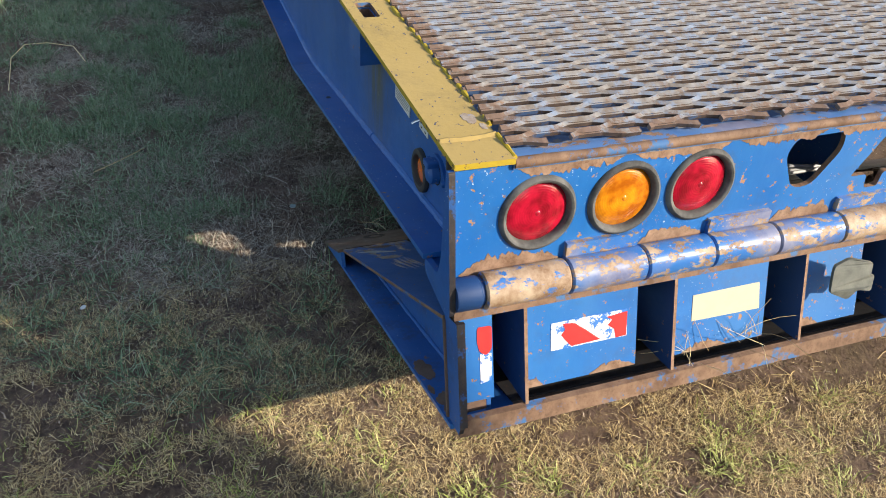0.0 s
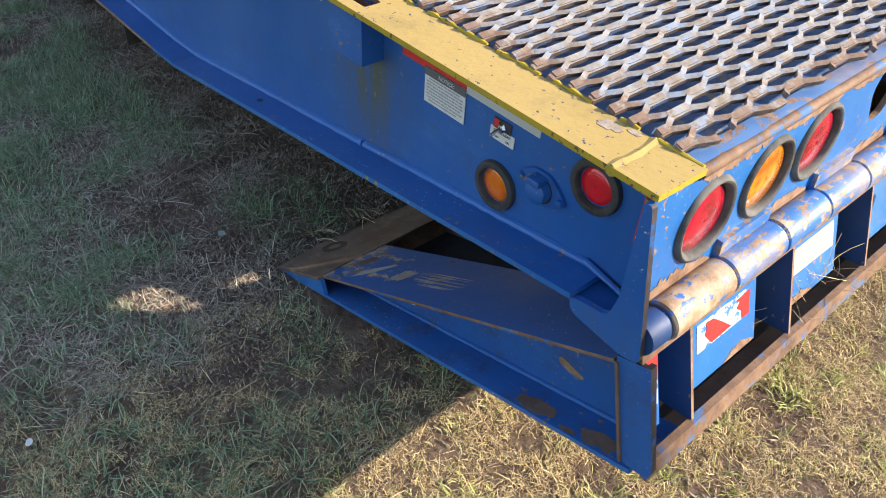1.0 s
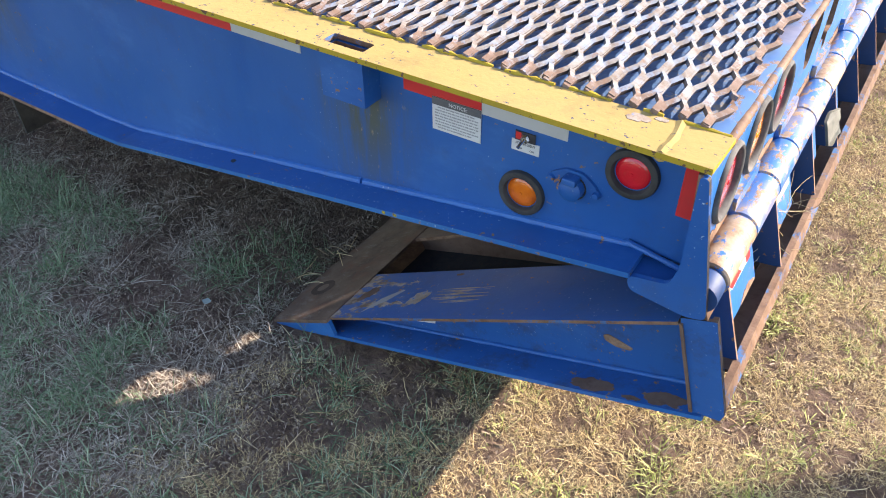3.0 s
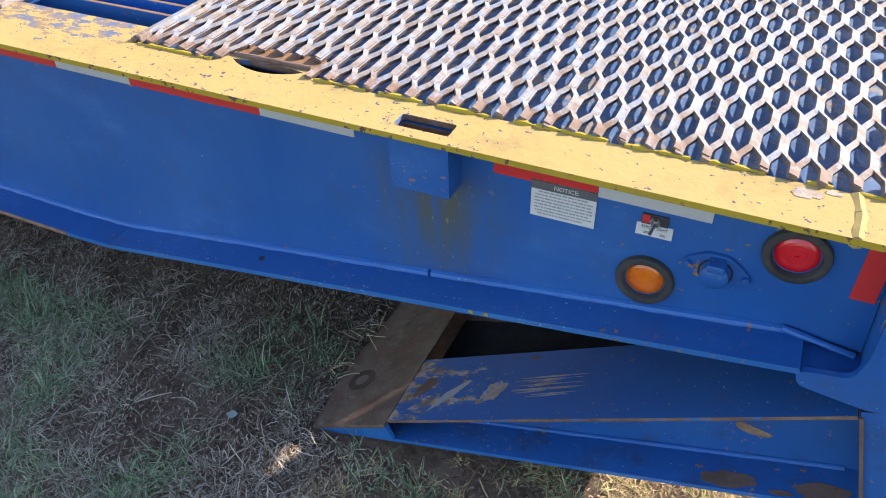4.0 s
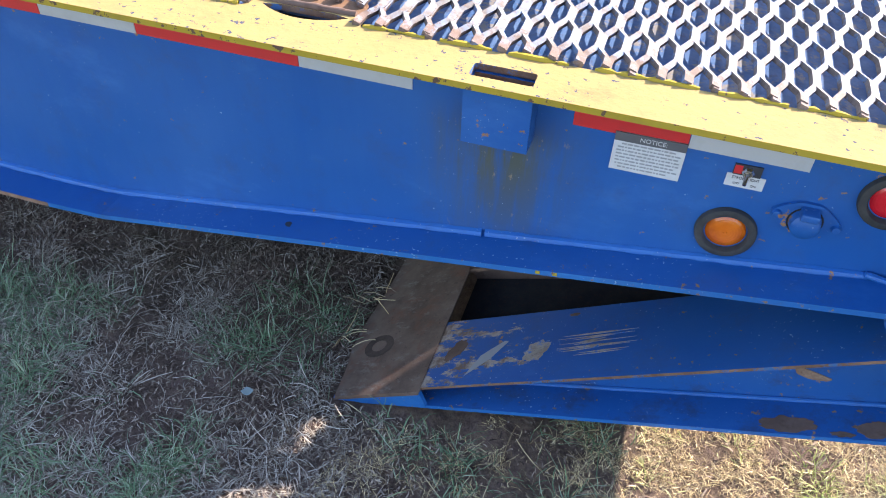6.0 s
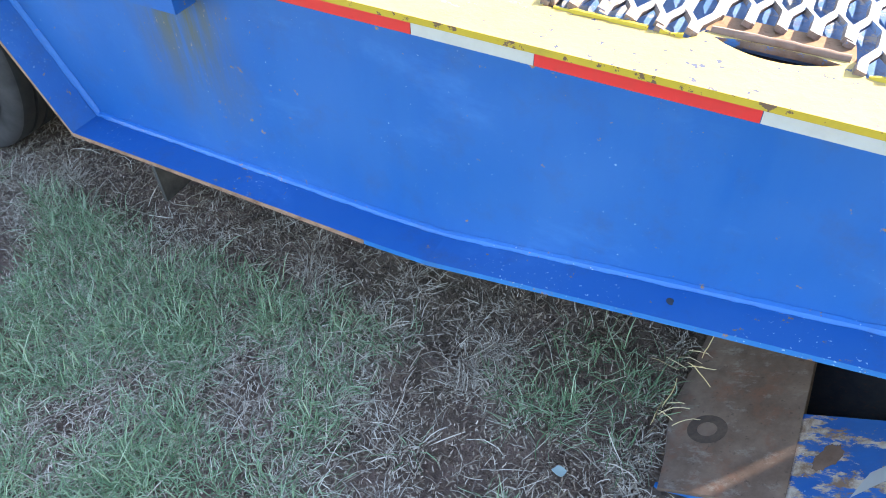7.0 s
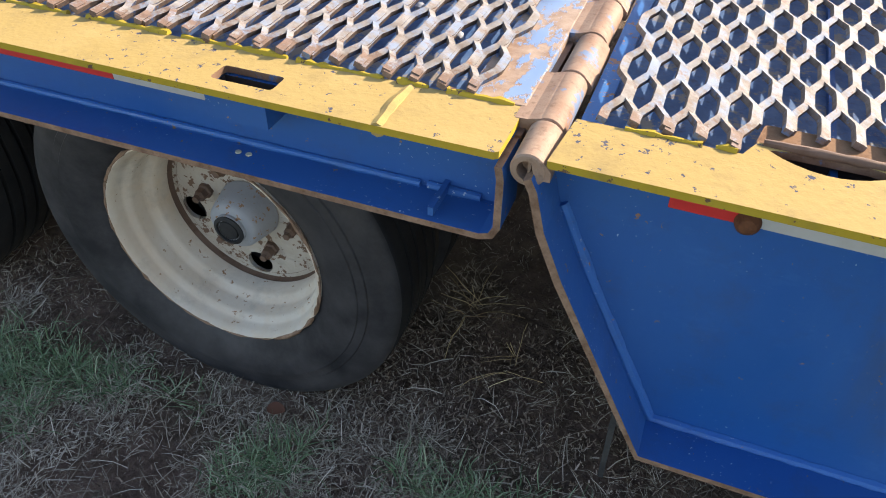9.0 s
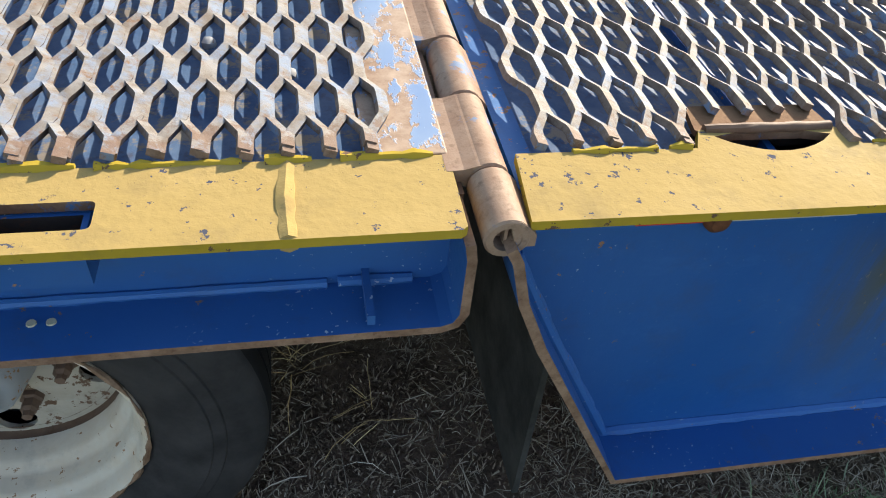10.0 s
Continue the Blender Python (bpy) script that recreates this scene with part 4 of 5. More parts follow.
slab(bm, [(-0.012, 0.740), (-0.012, 0.630), (-0.058, 0.628), (-0.066, 0.545), (-0.190, 0.545), (-0.190, 0.740)], 0.745, 0.751, side_y)
part("blue_plate", bm, blue_paint, tail)
# ragged rust on the rear plate: above the ramp's own knuckles and under the top edge
edges_y = [-0.009, 0.139, 0.281, 0.415, 0.552, 0.698, 0.842, 0.986, 1.13, 1.274, 1.418, 1.562, 1.706, 1.85, 1.994, 2.138, 2.282, 2.42]


def ragged_band(y0, y1, z0, z1, rough, seed, material):
    """A thin flaked band from z0 to z1 whose far side is torn."""
    n = max(12, int((y1 - y0) / 0.002))
    torn = []
    for k in range(n + 1):
        y = y0 + (y1 - y0) * k / n
        edge = min(1.0, 6.0 * min(k, n - k) / n)
        w = 0.55 + 0.3 * noise.noise((y * 14, seed, 0.0)) + 0.35 * noise.noise((y * 60, seed, 4.0)) + 0.30 * noise.noise((y * 170, seed, 9.0))
        torn.append((y, z0 + (z1 - z0) * (0.15 + 0.85 * edge * max(0.05, min(1.2, w + 0.25)) * rough)))
    bm = bmesh.new()
    slab(bm, [(y1, z0), (y0, z0)] + torn if z1 > z0 else [(y0, z0), (y1, z0)] + torn[::-1], -0.001, 0.0007, upper)
    return part("rust_patch", bm, material, tail)


for i in range(0, 17, 2):
    ragged_band(edges_y[i] - 0.030 * (i == 0), edges_y[i + 1], 0.548, 0.588, 0.85, i + 1, rust_edge)
for k in range(12):
    ragged_band(0.036 + 0.2 * k, 0.236 + 0.2 * k, 0.741, 0.716, 1.0, 40 + k, rust_edge)
# rear hinge: knuckles in a row
rng = random.Random(11)
for i, (a, b) in enumerate(zip(edges_y, edges_y[1:])):
    bm = bmesh.new()
    r = 0.0305 + rng.uniform(-0.0006, 0.0006)
    prof = [(0.018, a + 0.001), (r - 0.003, a + 0.001), (r, a + 0.004), (r, b - 0.004), (r - 0.003, b - 0.001), (0.018, b - 0.001)]
    lathe(bm, prof, 28)
    moved(bm, Matrix.Translation((0.031, 0, 0.534)))
    part("hinge_knuckle", bm, rust_flaked if i in (0, 5, 9) else blue_chipped, tail, smooth=True)
    if i % 2:
        bm = bmesh.new()
        slab(bm, rect(a + 0.004, 0.540, b - 0.004, 0.586), -0.002, 0.010, upper)
        part("hinge_leaf", bm, blue_chipped, tail)
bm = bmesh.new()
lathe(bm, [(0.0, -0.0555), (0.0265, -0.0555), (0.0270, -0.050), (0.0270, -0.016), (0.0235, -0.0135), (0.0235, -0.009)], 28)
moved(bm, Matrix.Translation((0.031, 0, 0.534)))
part("hinge_stub", bm, shaded_blue, tail, "blue painted hinge stub", smooth=True)


# ---------- loading ramp folded below the tail ----------
def ring_of(c, r, n=28):
    return [(c[0] + r * math.cos(2 * math.pi * k / n), c[1] + r * math.sin(2 * math.pi * k / n)) for k in range(n)]


ramp = thing("loading_ramp", "blue steel loading ramp folded below the trailer tail", "ramp")


def ramp_top(x):
    return 0.478 + (x - 0.01) * 0.535


def ramp_low(x):
    return 0.300 + (x - 0.085) * 0.335


bm = bmesh.new()
slab(bm, [(-0.745, ramp_top(-0.745)), (0.022, ramp_top(0.010)), (0.075, ramp_low(0.075) - 0.004), (-0.72, ramp_low(-0.72) - 0.004)], 0.008, 0.016, side_y)
part("side_web", bm, ramp_blue, ramp)


def sheet_along(bm, x0, x1, y0, y1, fn, thick, n=1, wall=0):
    line = [(x0 + (x1 - x0) * i / n, fn(x0 + (x1 - x0) * i / n)) for i in range(n + 1)]
    return strip(bm, line, y0, y1, thick, wall)


bm = bmesh.new()
sheet_along(bm, -0.735, 0.012, -0.062, 0.115, ramp_top, 0.0065, 1, 1)
part("top_plate", bm, [blue_scraped, rust_rail], ramp, "blue plate scraped bare near the toe")
bm = bmesh.new()
sheet_along(bm, -0.915, 0.088, -0.064, 0.06, ramp_low, 0.009, 1, 1)
part("bottom_flange", bm, [ramp_blue, blue_worn], ramp, "blue flange with rusty edge and patches")
bead("weld_bead", [(0.048, 0.006, ramp_low(0.048) + 0.003), (-0.70, 0.006, ramp_low(-0.70) + 0.003)], ramp, 0.0042, 61, sheen_blue)
# toe: brown plate that touches the ground
bm = bmesh.new()
toe = [(-0.916, -0.075), (-0.922, 0.0), (-0.934, 0.06), (-0.936, 0.12), (-0.925, 0.22), (-0.918, 0.32), (-0.922, WIDE + 0.06), (-0.733, WIDE + 0.06), (-0.733, -0.075)]
slab(bm, toe, -0.008, 0.002, lambda x, y, t: (x, y, ramp_top(x) + t))
part("toe_plate", bm, toe_steel, ramp, "worn brown steel toe plate")
bm = bmesh.new()
slab(bm, [(-0.922, ramp_top(-0.922) - 0.009), (-0.735, ramp_top(-0.735) - 0.009), (-0.72, ramp_low(-0.72)), (-0.915, ramp_low(-0.915))], -0.068, -0.058, side_y)
part("toe_side", bm, blue_worn, ramp)
bm = bmesh.new()
slab(bm, ring_of((-0.869, 0.061), 0.032), 0.001, 0.0028, lambda x, y, t: (x, y, ramp_top(x) + t), [ring_of((-0.869, 0.061), 0.016)])
part("round_mark", bm, dark_mark, ramp, "dark ring worn into the toe plate")
# rest of the frame: ribs, cross pieces and the far side
for y in (0.105, 0.305, 0.62, 1.0, 1.4, 1.8, 2.2, WIDE + 0.02):
    bm = bmesh.new()
    slab(bm, [(-0.74, ramp_top(-0.74) - 0.01), (-0.06, ramp_top(-0.06) - 0.01), (-0.06, ramp_low(-0.06) + 0.002), (-0.72, ramp_low(-0.72) + 0.002)], y, y + 0.008, side_y)
    part("rib", bm, rust_plate, ramp)
for y in (0.28, 0.60, 0.98, 1.38, 1.78, 2.18):
    bm = bmesh.new()
    sheet_along(bm, -0.735, 0.012, y, y + 0.11, ramp_top, 0.008, 1, 1)
    part("top_plate", bm, [rust_plate, rust_edge], ramp)
# rear end of the ramp: post, panels, rail
bm = bmesh.new()
slab(bm, [(0.015, 0.478), (0.020, 0.478), (0.072, 0.302), (0.067, 0.300)], -0.064, 0.0075, side_y)
part("rust_rim", bm, rust_plate, ramp)
bm = bmesh.new()
slab(bm, [(0.014, 0.487), (0.067, 0.505), (0.120, 0.322), (0.116, 0.306), (0.072, 0.300)], -0.060, -0.052, side_y, (), 1)
part("end_post", bm, [ramp_blue, dark_edge], ramp)
bm = bmesh.new()
slab(bm, [(0.058, 0.502), (0.066, 0.5045), (0.119, 0.322), (0.110, 0.318)], -0.052, -0.046, side_y)
part("post_lip", bm, dark_edge, ramp)


bm = bmesh.new()
slab(bm, rect(-0.052, 0.330, 0.018, 0.500), -0.038, -0.030, rear)
part("end_panel", bm, blue_worn, ramp)
bm = bmesh.new()
slab(bm, [(-0.058, 0.500), (WIDE + 0.05, 0.500), (WIDE + 0.05, 0.520), (-0.058, 0.520)], -0.012, 0.004, rear)
part("top_rail", bm, rust_rail, ramp, "rusty edge below the hinge")
bm = bmesh.new()
slab(bm, rect(-0.058, 0.298, WIDE + 0.05, 0.326), -0.010, 0.002, rear)
part("bottom_rail", bm, rust_rail, ramp, "rusty bottom rail")
bm = bmesh.new()
slab(bm, rect(-0.06, 0.061, 0.10, WIDE + 0.05), 0.296, 0.303, lambda x, y, t: (x, y, t + (x - 0.1) * 0.335))
part("bottom_plate", bm, rust_plate, ramp)
PANELS = [(0.070, 0.301), (0.359, 0.585), (0.646, 0.815), (0.880, 1.06), (1.14, 1.32), (1.40, 1.58), (1.66, 1.84), (1.92, 2.10), (2.18, 2.38)]
for a, b in PANELS:
    bm = bmesh.new()
    slab(bm, rect(a, 0.323, b, 0.502), -0.048, -0.040, rear, (), 1)
    part("end_panel", bm, [blue_worn, rust_edge], ramp)
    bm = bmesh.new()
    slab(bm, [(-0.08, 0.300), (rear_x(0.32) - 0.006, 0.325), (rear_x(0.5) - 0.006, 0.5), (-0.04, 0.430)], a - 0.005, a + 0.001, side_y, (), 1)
    part("end_rib", bm, [shaded_blue, rust_edge], ramp)
# back of the openings, near-black to stand in for shade
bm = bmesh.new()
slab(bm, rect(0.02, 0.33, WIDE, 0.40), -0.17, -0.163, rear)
part("back_plate", bm, shaded_steel, ramp)


def sticker(name, outline, off, material, parent, label_text):
    bm = bmesh.new()
    slab(bm, outline, off, off + 0.0012, rear)
    return part(name, bm, material, parent, label_text)


def on_sticker(points):
    return [(0.130 + 0.150 * f, 0.383 + 0.0485 * g) for f, g in points]


sticker("torn_sticker", on_sticker(rect(0, 0, 1, 1)), -0.0402, label_torn, ramp, "torn red and white sticker")
sticker("sticker_red", on_sticker([(0.20, 0.25), (0.26, 0.05), (0.64, 0.08), (0.47, 0.50), (0.30, 0.88), (0.15, 0.93), (0.18, 0.70), (0.13, 0.52)]), -0.0392, tape_red, ramp, "")
sticker("sticker_red", on_sticker([(0.85, 0.02), (0.99, 0.03), (1.0, 0.93), (0.73, 0.86), (0.80, 0.72), (0.74, 0.55), (0.83, 0.36)]), -0.0392, tape_red, ramp, "")
sticker("cream_sticker", [(0.418, 0.383), (0.571, 0.381), (0.567, 0.432), (0.4185, 0.4315)], -0.0400, label_cream, ramp, "blank cream sticker")
sticker("end_tape", rounded([(-0.006, 0.416), (0.006, 0.408), (0.016, 0.418), (0.017, 0.457), (-0.009, 0.458), (-0.010, 0.433)], 0.005), -0.0300, tape_red, ramp, "torn red tape")
sticker("end_tape", [(-0.006, 0.360), (0.014, 0.363), (0.015, 0.410), (-0.005, 0.411)], -0.0302, label_torn, ramp, "torn pale tape")
# rust worn through the panels' lower corners
for y0, y1, seed in ((0.205, 0.300, 3), (0.074, 0.115, 5), (0.40, 0.50, 8), (0.66, 0.72, 9)):
    top = [(y0 + (y1 - y0) * k / 24, 0.324 + 0.020 * math.sin(math.pi * k / 24) * (0.75 + 0.5 * noise.noise((k * 0.6, seed, 0)))) for k in range(24, -1, -1)]
    sticker("rust_patch", [(y0, 0.3235), (y1, 0.3235)] + top, -0.0404, rust_edge, ramp, "")
# torn rag of rubber on a panel
bm = bmesh.new()
pts = rounded([(0.685, 0.425), (0.690, 0.470), (0.730, 0.485), (0.775, 0.475), (0.770, 0.450), (0.790, 0.445), (0.782, 0.418), (0.745, 0.428), (0.728, 0.405)], 0.008)
slab(bm, pts, 0.004, 0.010, lambda y, z, t: (rear_x(z) + t + 0.008 * math.sin(y * 60) + 0.010, y, z))
part("rubber_rag", bm, pale_rag, ramp, "torn grey rubber flap")
# label and scuffs on the ramp's side
bm = bmesh.new()
slab(bm, [(-0.575, 0.103), (-0.487, 0.139), (-0.486, 0.152), (-0.604, 0.105)], 0.0066, 0.0082, side_y)
part("side_label", bm, label_white, ramp, "small white label")


def on_top(x, y, t):
    return (x, y, ramp_top(x) + t)


# fine scratches across the top plate
rng = random.Random(21)
for k in range(11):
    bm = bmesh.new()
    y = -0.006 + k * 0.0046 + rng.uniform(-0.002, 0.002)
    x0, x1 = -0.480 + rng.uniform(-0.02, 0.03), -0.385 + rng.uniform(-0.04, 0.02)
    w = rng.uniform(0.0008, 0.0022)
    slab(bm, [(x0, y), ((x0 + x1) / 2, y + 0.003 - w), (x1, y + 0.006), ((x0 + x1) / 2, y + 0.003 + w)], -0.001, 0.0008, on_top)
    part("pale_streak", bm, scuffed, ramp)
# one broad grey streak near the plate's toe end
bm = bmesh.new()
slab(bm, [(-0.655, -0.040), (-0.615, 0.000), (-0.590, 0.042), (-0.598, 0.044), (-0.635, 0.010)], -0.001, 0.0009, on_top)
part("pale_streak", bm, label_grey, ramp)
# Near-black sheet closes the ramp's underside, shade put into its colour.
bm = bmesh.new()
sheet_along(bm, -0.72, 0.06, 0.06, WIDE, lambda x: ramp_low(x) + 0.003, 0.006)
part("bottom_sheet", bm, shaded_steel, ramp)
rng = random.Random(33)
for cx, cy, rx, ry in ((-0.105, -0.045, 0.050, 0.019), (0.022, -0.042, 0.045, 0.020), (-0.03, -0.056, 0.02, 0.006), (-0.80, -0.056, 0.04, 0.007)):
    pts = []
    for k in range(52):
        a = 2 * math.pi * k / 52
        s = 0.80 + 0.3 * noise.noise((math.cos(a) * 2, math.sin(a) * 2, cx * 9)) + rng.uniform(-0.06, 0.06)
        pts.append((cx + rx * s * math.cos(a), max(-0.0638, cy + ry * s * math.sin(a))))
    bm = bmesh.new()
    slab(bm, pts, -0.001, 0.0009, lambda x, y, t: (x, y, ramp_low(x) + t))
    part("rust_patch", bm, rust_plate, ramp)
# bare brown patches on the top plate
for cx, cy, rx, ry, m in ((-0.532, 0.012, 0.026, 0.032, scuffed), (-0.690, 0.030, 0.020, 0.035, rust_plate), (-0.480, 0.098, 0.012, 0.005, rust_plate)):
    pts = []
    for k in range(60):
        a = 2 * math.pi * k / 60
        s = 0.78 + 0.25 * noise.noise((math.cos(a) * 2.2, math.sin(a) * 2.2, cx * 9)) + rng.uniform(-0.07, 0.07)
        pts.append((cx + rx * s * math.cos(a) + 0.25 * ry * math.sin(a), cy + ry * s * math.sin(a)))
    bm = bmesh.new()
    slab(bm, pts, -0.001, 0.0008, on_top)
    part("rust_patch", bm, m, ramp)
bm = bmesh.new()
slab(bm, rounded([(-0.113, 0.304), (-0.092, 0.299), (-0.066, 0.303), (-0.060, 0.311), (-0.082, 0.316), (-0.110, 0.321), (-0.119, 0.314)], 0.004), 0.0068, 0.0082, side_y)
part("rust_patch", bm, rust_edge, ramp)


# ---------- main bed of the trailer ----------
bed = thing("trailer_bed", "blue steel trailer bed with yellow edge and grating deck", "trailer")
BTOP = 0.768
X_END = -7.0
bm = bmesh.new()
slab(bm, rect(X_END, 0.655, -2.386, BTOP - 0.012), 0.0, 0.010, side_y)
part("side_web", bm, blue_paint, bed)
bm = bmesh.new()
slab(bm, rect(X_END, 0.655, -2.386, BTOP - 0.012), WIDE, WIDE + 0.01, side_y)
part("side_web", bm, blue_paint, bed)
RIM = [(X_END, 0.655), (-2.402, 0.655), (-2.391, 0.659), (-2.386, 0.669), (-2.386, 0.735), (-2.389, 0.752)]
bm = bmesh.new()
strip(bm, RIM, -0.064, 0.0, 0.009, 1)
part("bottom_flange", bm, [blue_paint, rust_edge], bed, "blue flange with rust-brown edge")
bm = bmesh.new()
slab(bm, rect(-2.386, 0.0, -2.378, WIDE), 0.655, BTOP - 0.012, flat_z)
part("end_plate", bm, rust_plate, bed)
MSLOT = [rounded(rect(-2.764 - 1.14 * i, -0.036, -2.678 - 1.14 * i, -0.002), 0.006) for i in range(2)]
bm = bmesh.new()
slab(bm, [(X_END, -0.060), (-2.392, -0.060), (-2.387, -0.056), (-2.386, 0.042), (X_END, 0.042)], BTOP - 0.0095, BTOP, flat_z, MSLOT, 1, 2)
part("top_flange", bm, [yellow_paint, yellow_edge, rust_rail], bed, "chipped pale yellow painted edge")
bm = bmesh.new()
slab(bm, rect(X_END, 0.042, -2.386, WIDE + 0.06), BTOP - 0.022, BTOP - 0.012, flat_z)
part("deck_plate", bm, plate_worn, bed)
bm = bmesh.new()
box(bm, -2.462, -2.386, 0.043, WIDE, BTOP - 0.0155, BTOP + 0.001, 0.002)
part("end_strip", bm, strip_flaked, bed, "worn steel strip beside the hinge")
bm = bmesh.new()
strands(bm, -4.6, -2.445, 0.046, WIDE, BTOP + 0.0065, 0.0365, 0.135, (), 6)
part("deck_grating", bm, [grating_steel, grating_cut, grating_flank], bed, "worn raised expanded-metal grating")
bead("weld_bead", [(-2.530, -0.058, BTOP - 0.0065), (-2.532, -0.01, BTOP - 0.0060), (-2.529, 0.042, BTOP - 0.0065)], bed, 0.0098, 71, yellow_paint)
x = -2.40
while x > -3.6:
    e = x - rng.uniform(0.04, 0.16)
    bm = bmesh.new()
    y = 0.0435 + rng.uniform(-0.002, 0.002)
    tube(bm, along([(x, y, BTOP), (e, y, BTOP)], 0.009), 0.0044, 6, 0.5, int(-x * 1000) % 97)
    part("weld_bead", bm, yellow_edge, bed, smooth=True)
    x = e - rng.uniform(0.008, 0.04)
bead("weld_bead", [(-2.42, -0.003, 0.659), (-2.49, -0.003, 0.660)], bed, 0.0055, 80)
bead("weld_bead", [(-2.50, -0.003, 0.659), (-4.2, -0.003, 0.659)], bed, 0.005, 81)
# small gusset across the bed's bottom flange
bm = bmesh.new()
slab(bm, [(-2.468, 0.660), (-2.461, 0.660), (-2.461, 0.672), (-2.468, 0.672)], -0.060, 0.0, side_y)
part("blue_plate", bm, blue_paint, bed)
for x0, x1 in ((-2.771, -2.685), (-3.911, -3.825)):
    bm = bmesh.new()
    slab(bm, rect(x0, -0.044, x1, -0.0005), 0.716, BTOP - 0.0125, flat_z, [rect(x0 + 0.005, -0.039, x1 - 0.005, -0.004)], 0, 1)
    # Added floor, near-black like the walls, puts the slot's shade into colour.
    box(bm, x0 + 0.005, x1 - 0.005, -0.039, -0.004, 0.718, 0.722)
    bm.faces.ensure_lookup_table()
    for f in bm.faces[-6:]:
        f.material_index = 1
    part("stake_pocket", bm, [blue_paint, shaded_steel], bed)
for x0, x1, c in [(-3.24, -2.955, "r"), (-2.955, -2.778, "w"), (-3.42, -3.24, "w"), (-3.70, -3.42, "r")]:
    bm = bmesh.new()
    box(bm, x0 + 0.0005, x1 - 0.0005, -0.0014, 0.0004, 0.708, 0.752)
    part("reflective_tape", bm, tape_red if c == "r" else tape_white, bed, "red reflective tape" if c == "r" else "white reflective tape")
for x, z in ((-2.752, 0.6566), (-2.736, 0.6566)):
    bm = bmesh.new()
    lathe(bm, [(0.0, 0.0), (0.004, 0.0), (0.0045, 0.0015)], 10)
    moved(bm, Matrix.Translation((x, -0.025, z)) @ Matrix.Rotation(radians(-90), 4, "X"))
    part("paint_spot", bm, label_cream, bed)
for x in (-2.9, -3.6, -4.3):
    bm = bmesh.new()
    box(bm, x, x + 0.06, 0.012, WIDE, 0.60, 0.75)
    part("cross_member", bm, blue_paint, bed)
bm = bmesh.new()
box(bm, -6.9, -2.6, 0.72, 0.80, 0.42, 0.748, 0.004)
part("main_beam", bm, blue_paint, bed)
bm = bmesh.new()
box(bm, -6.9, -2.6, 1.64, 1.72, 0.42, 0.748, 0.004)
part("main_beam", bm, blue_paint, bed)

# hinge between bed and tail
HY = [-0.062, 0.015, 0.137, 0.252, 0.372, 0.492, 0.612, 0.732, 0.852, 0.972, 1.09, 1.21, 1.33, 1.45, 1.57, 1.69, 1.81, 1.93, 2.05, 2.17, 2.29, 2.41]
for i, (a, b) in enumerate(zip(HY, HY[1:])):
    bm = bmesh.new()
    r = 0.0205
    lathe(bm, [(0.0125, a + 0.001), (r - 0.002, a + 0.001), (r, a + 0.003), (r, b - 0.003), (r - 0.002, b - 0.001), (0.0125, b - 0.001), (0.0125, a + 0.001)], 24)
    moved(bm, Matrix.Translation((-2.353, 0, 0.7545)))
    owner = tail if i % 2 == 0 else bed
    part("hinge_knuckle", bm, hinge_steel, owner, smooth=True)
    bm = bmesh.new()
    if owner is tail:
        leaf = [(-2.353, 0.7745), (-2.343, 0.772), (-2.334, 0.764), (-2.328, 0.757), (-2.328, 0.745), (-2.345, 0.745)]
    else:
        leaf = [(-2.353, 0.7745), (-2.364, 0.7725), (-2.376, 0.769), (-2.392, 0.7682), (-2.392, 0.757), (-2.360, 0.745)]
    slab(bm, leaf, a + 0.002, b - 0.002, side_y)
    part("hinge_leaf", bm, hinge_steel, owner)
bm = bmesh.new()
slab(bm, rect(-2.325, 0.020, -2.300, WIDE), 0.728, 0.750, flat_z)
part("hinge_flange", bm, blue_worn, tail)
bm = bmesh.new()
lathe(bm, [(0.0, -0.045), (0.010, -0.045), (0.0122, -0.042), (0.0122, 2.4)], 16)
moved(bm, Matrix.Translation((-2.353, 0, 0.7545)))
part("hinge_pin", bm, rust_edge, bed, smooth=True)
bm = bmesh.new()
box(bm, -2.3545, -2.3515, -0.054, -0.044, 0.7435, 0.7655)
part("pin_key", bm, hinge_steel, bed)

# mud flap behind the wheels
bm = bmesh.new()
slab(bm, [(0.100, 0.012), (0.66, 0.02), (0.66, 0.70), (0.100, 0.70)], 0.0, 0.010, lambda y, z, t: (-2.200 + t - 0.03 * max(0.0, z - 0.3) - 0.02 * (y - 0.1), y, z))
part("mud_flap", bm, grey_rubber, bed, "hanging black rubber mud flap")


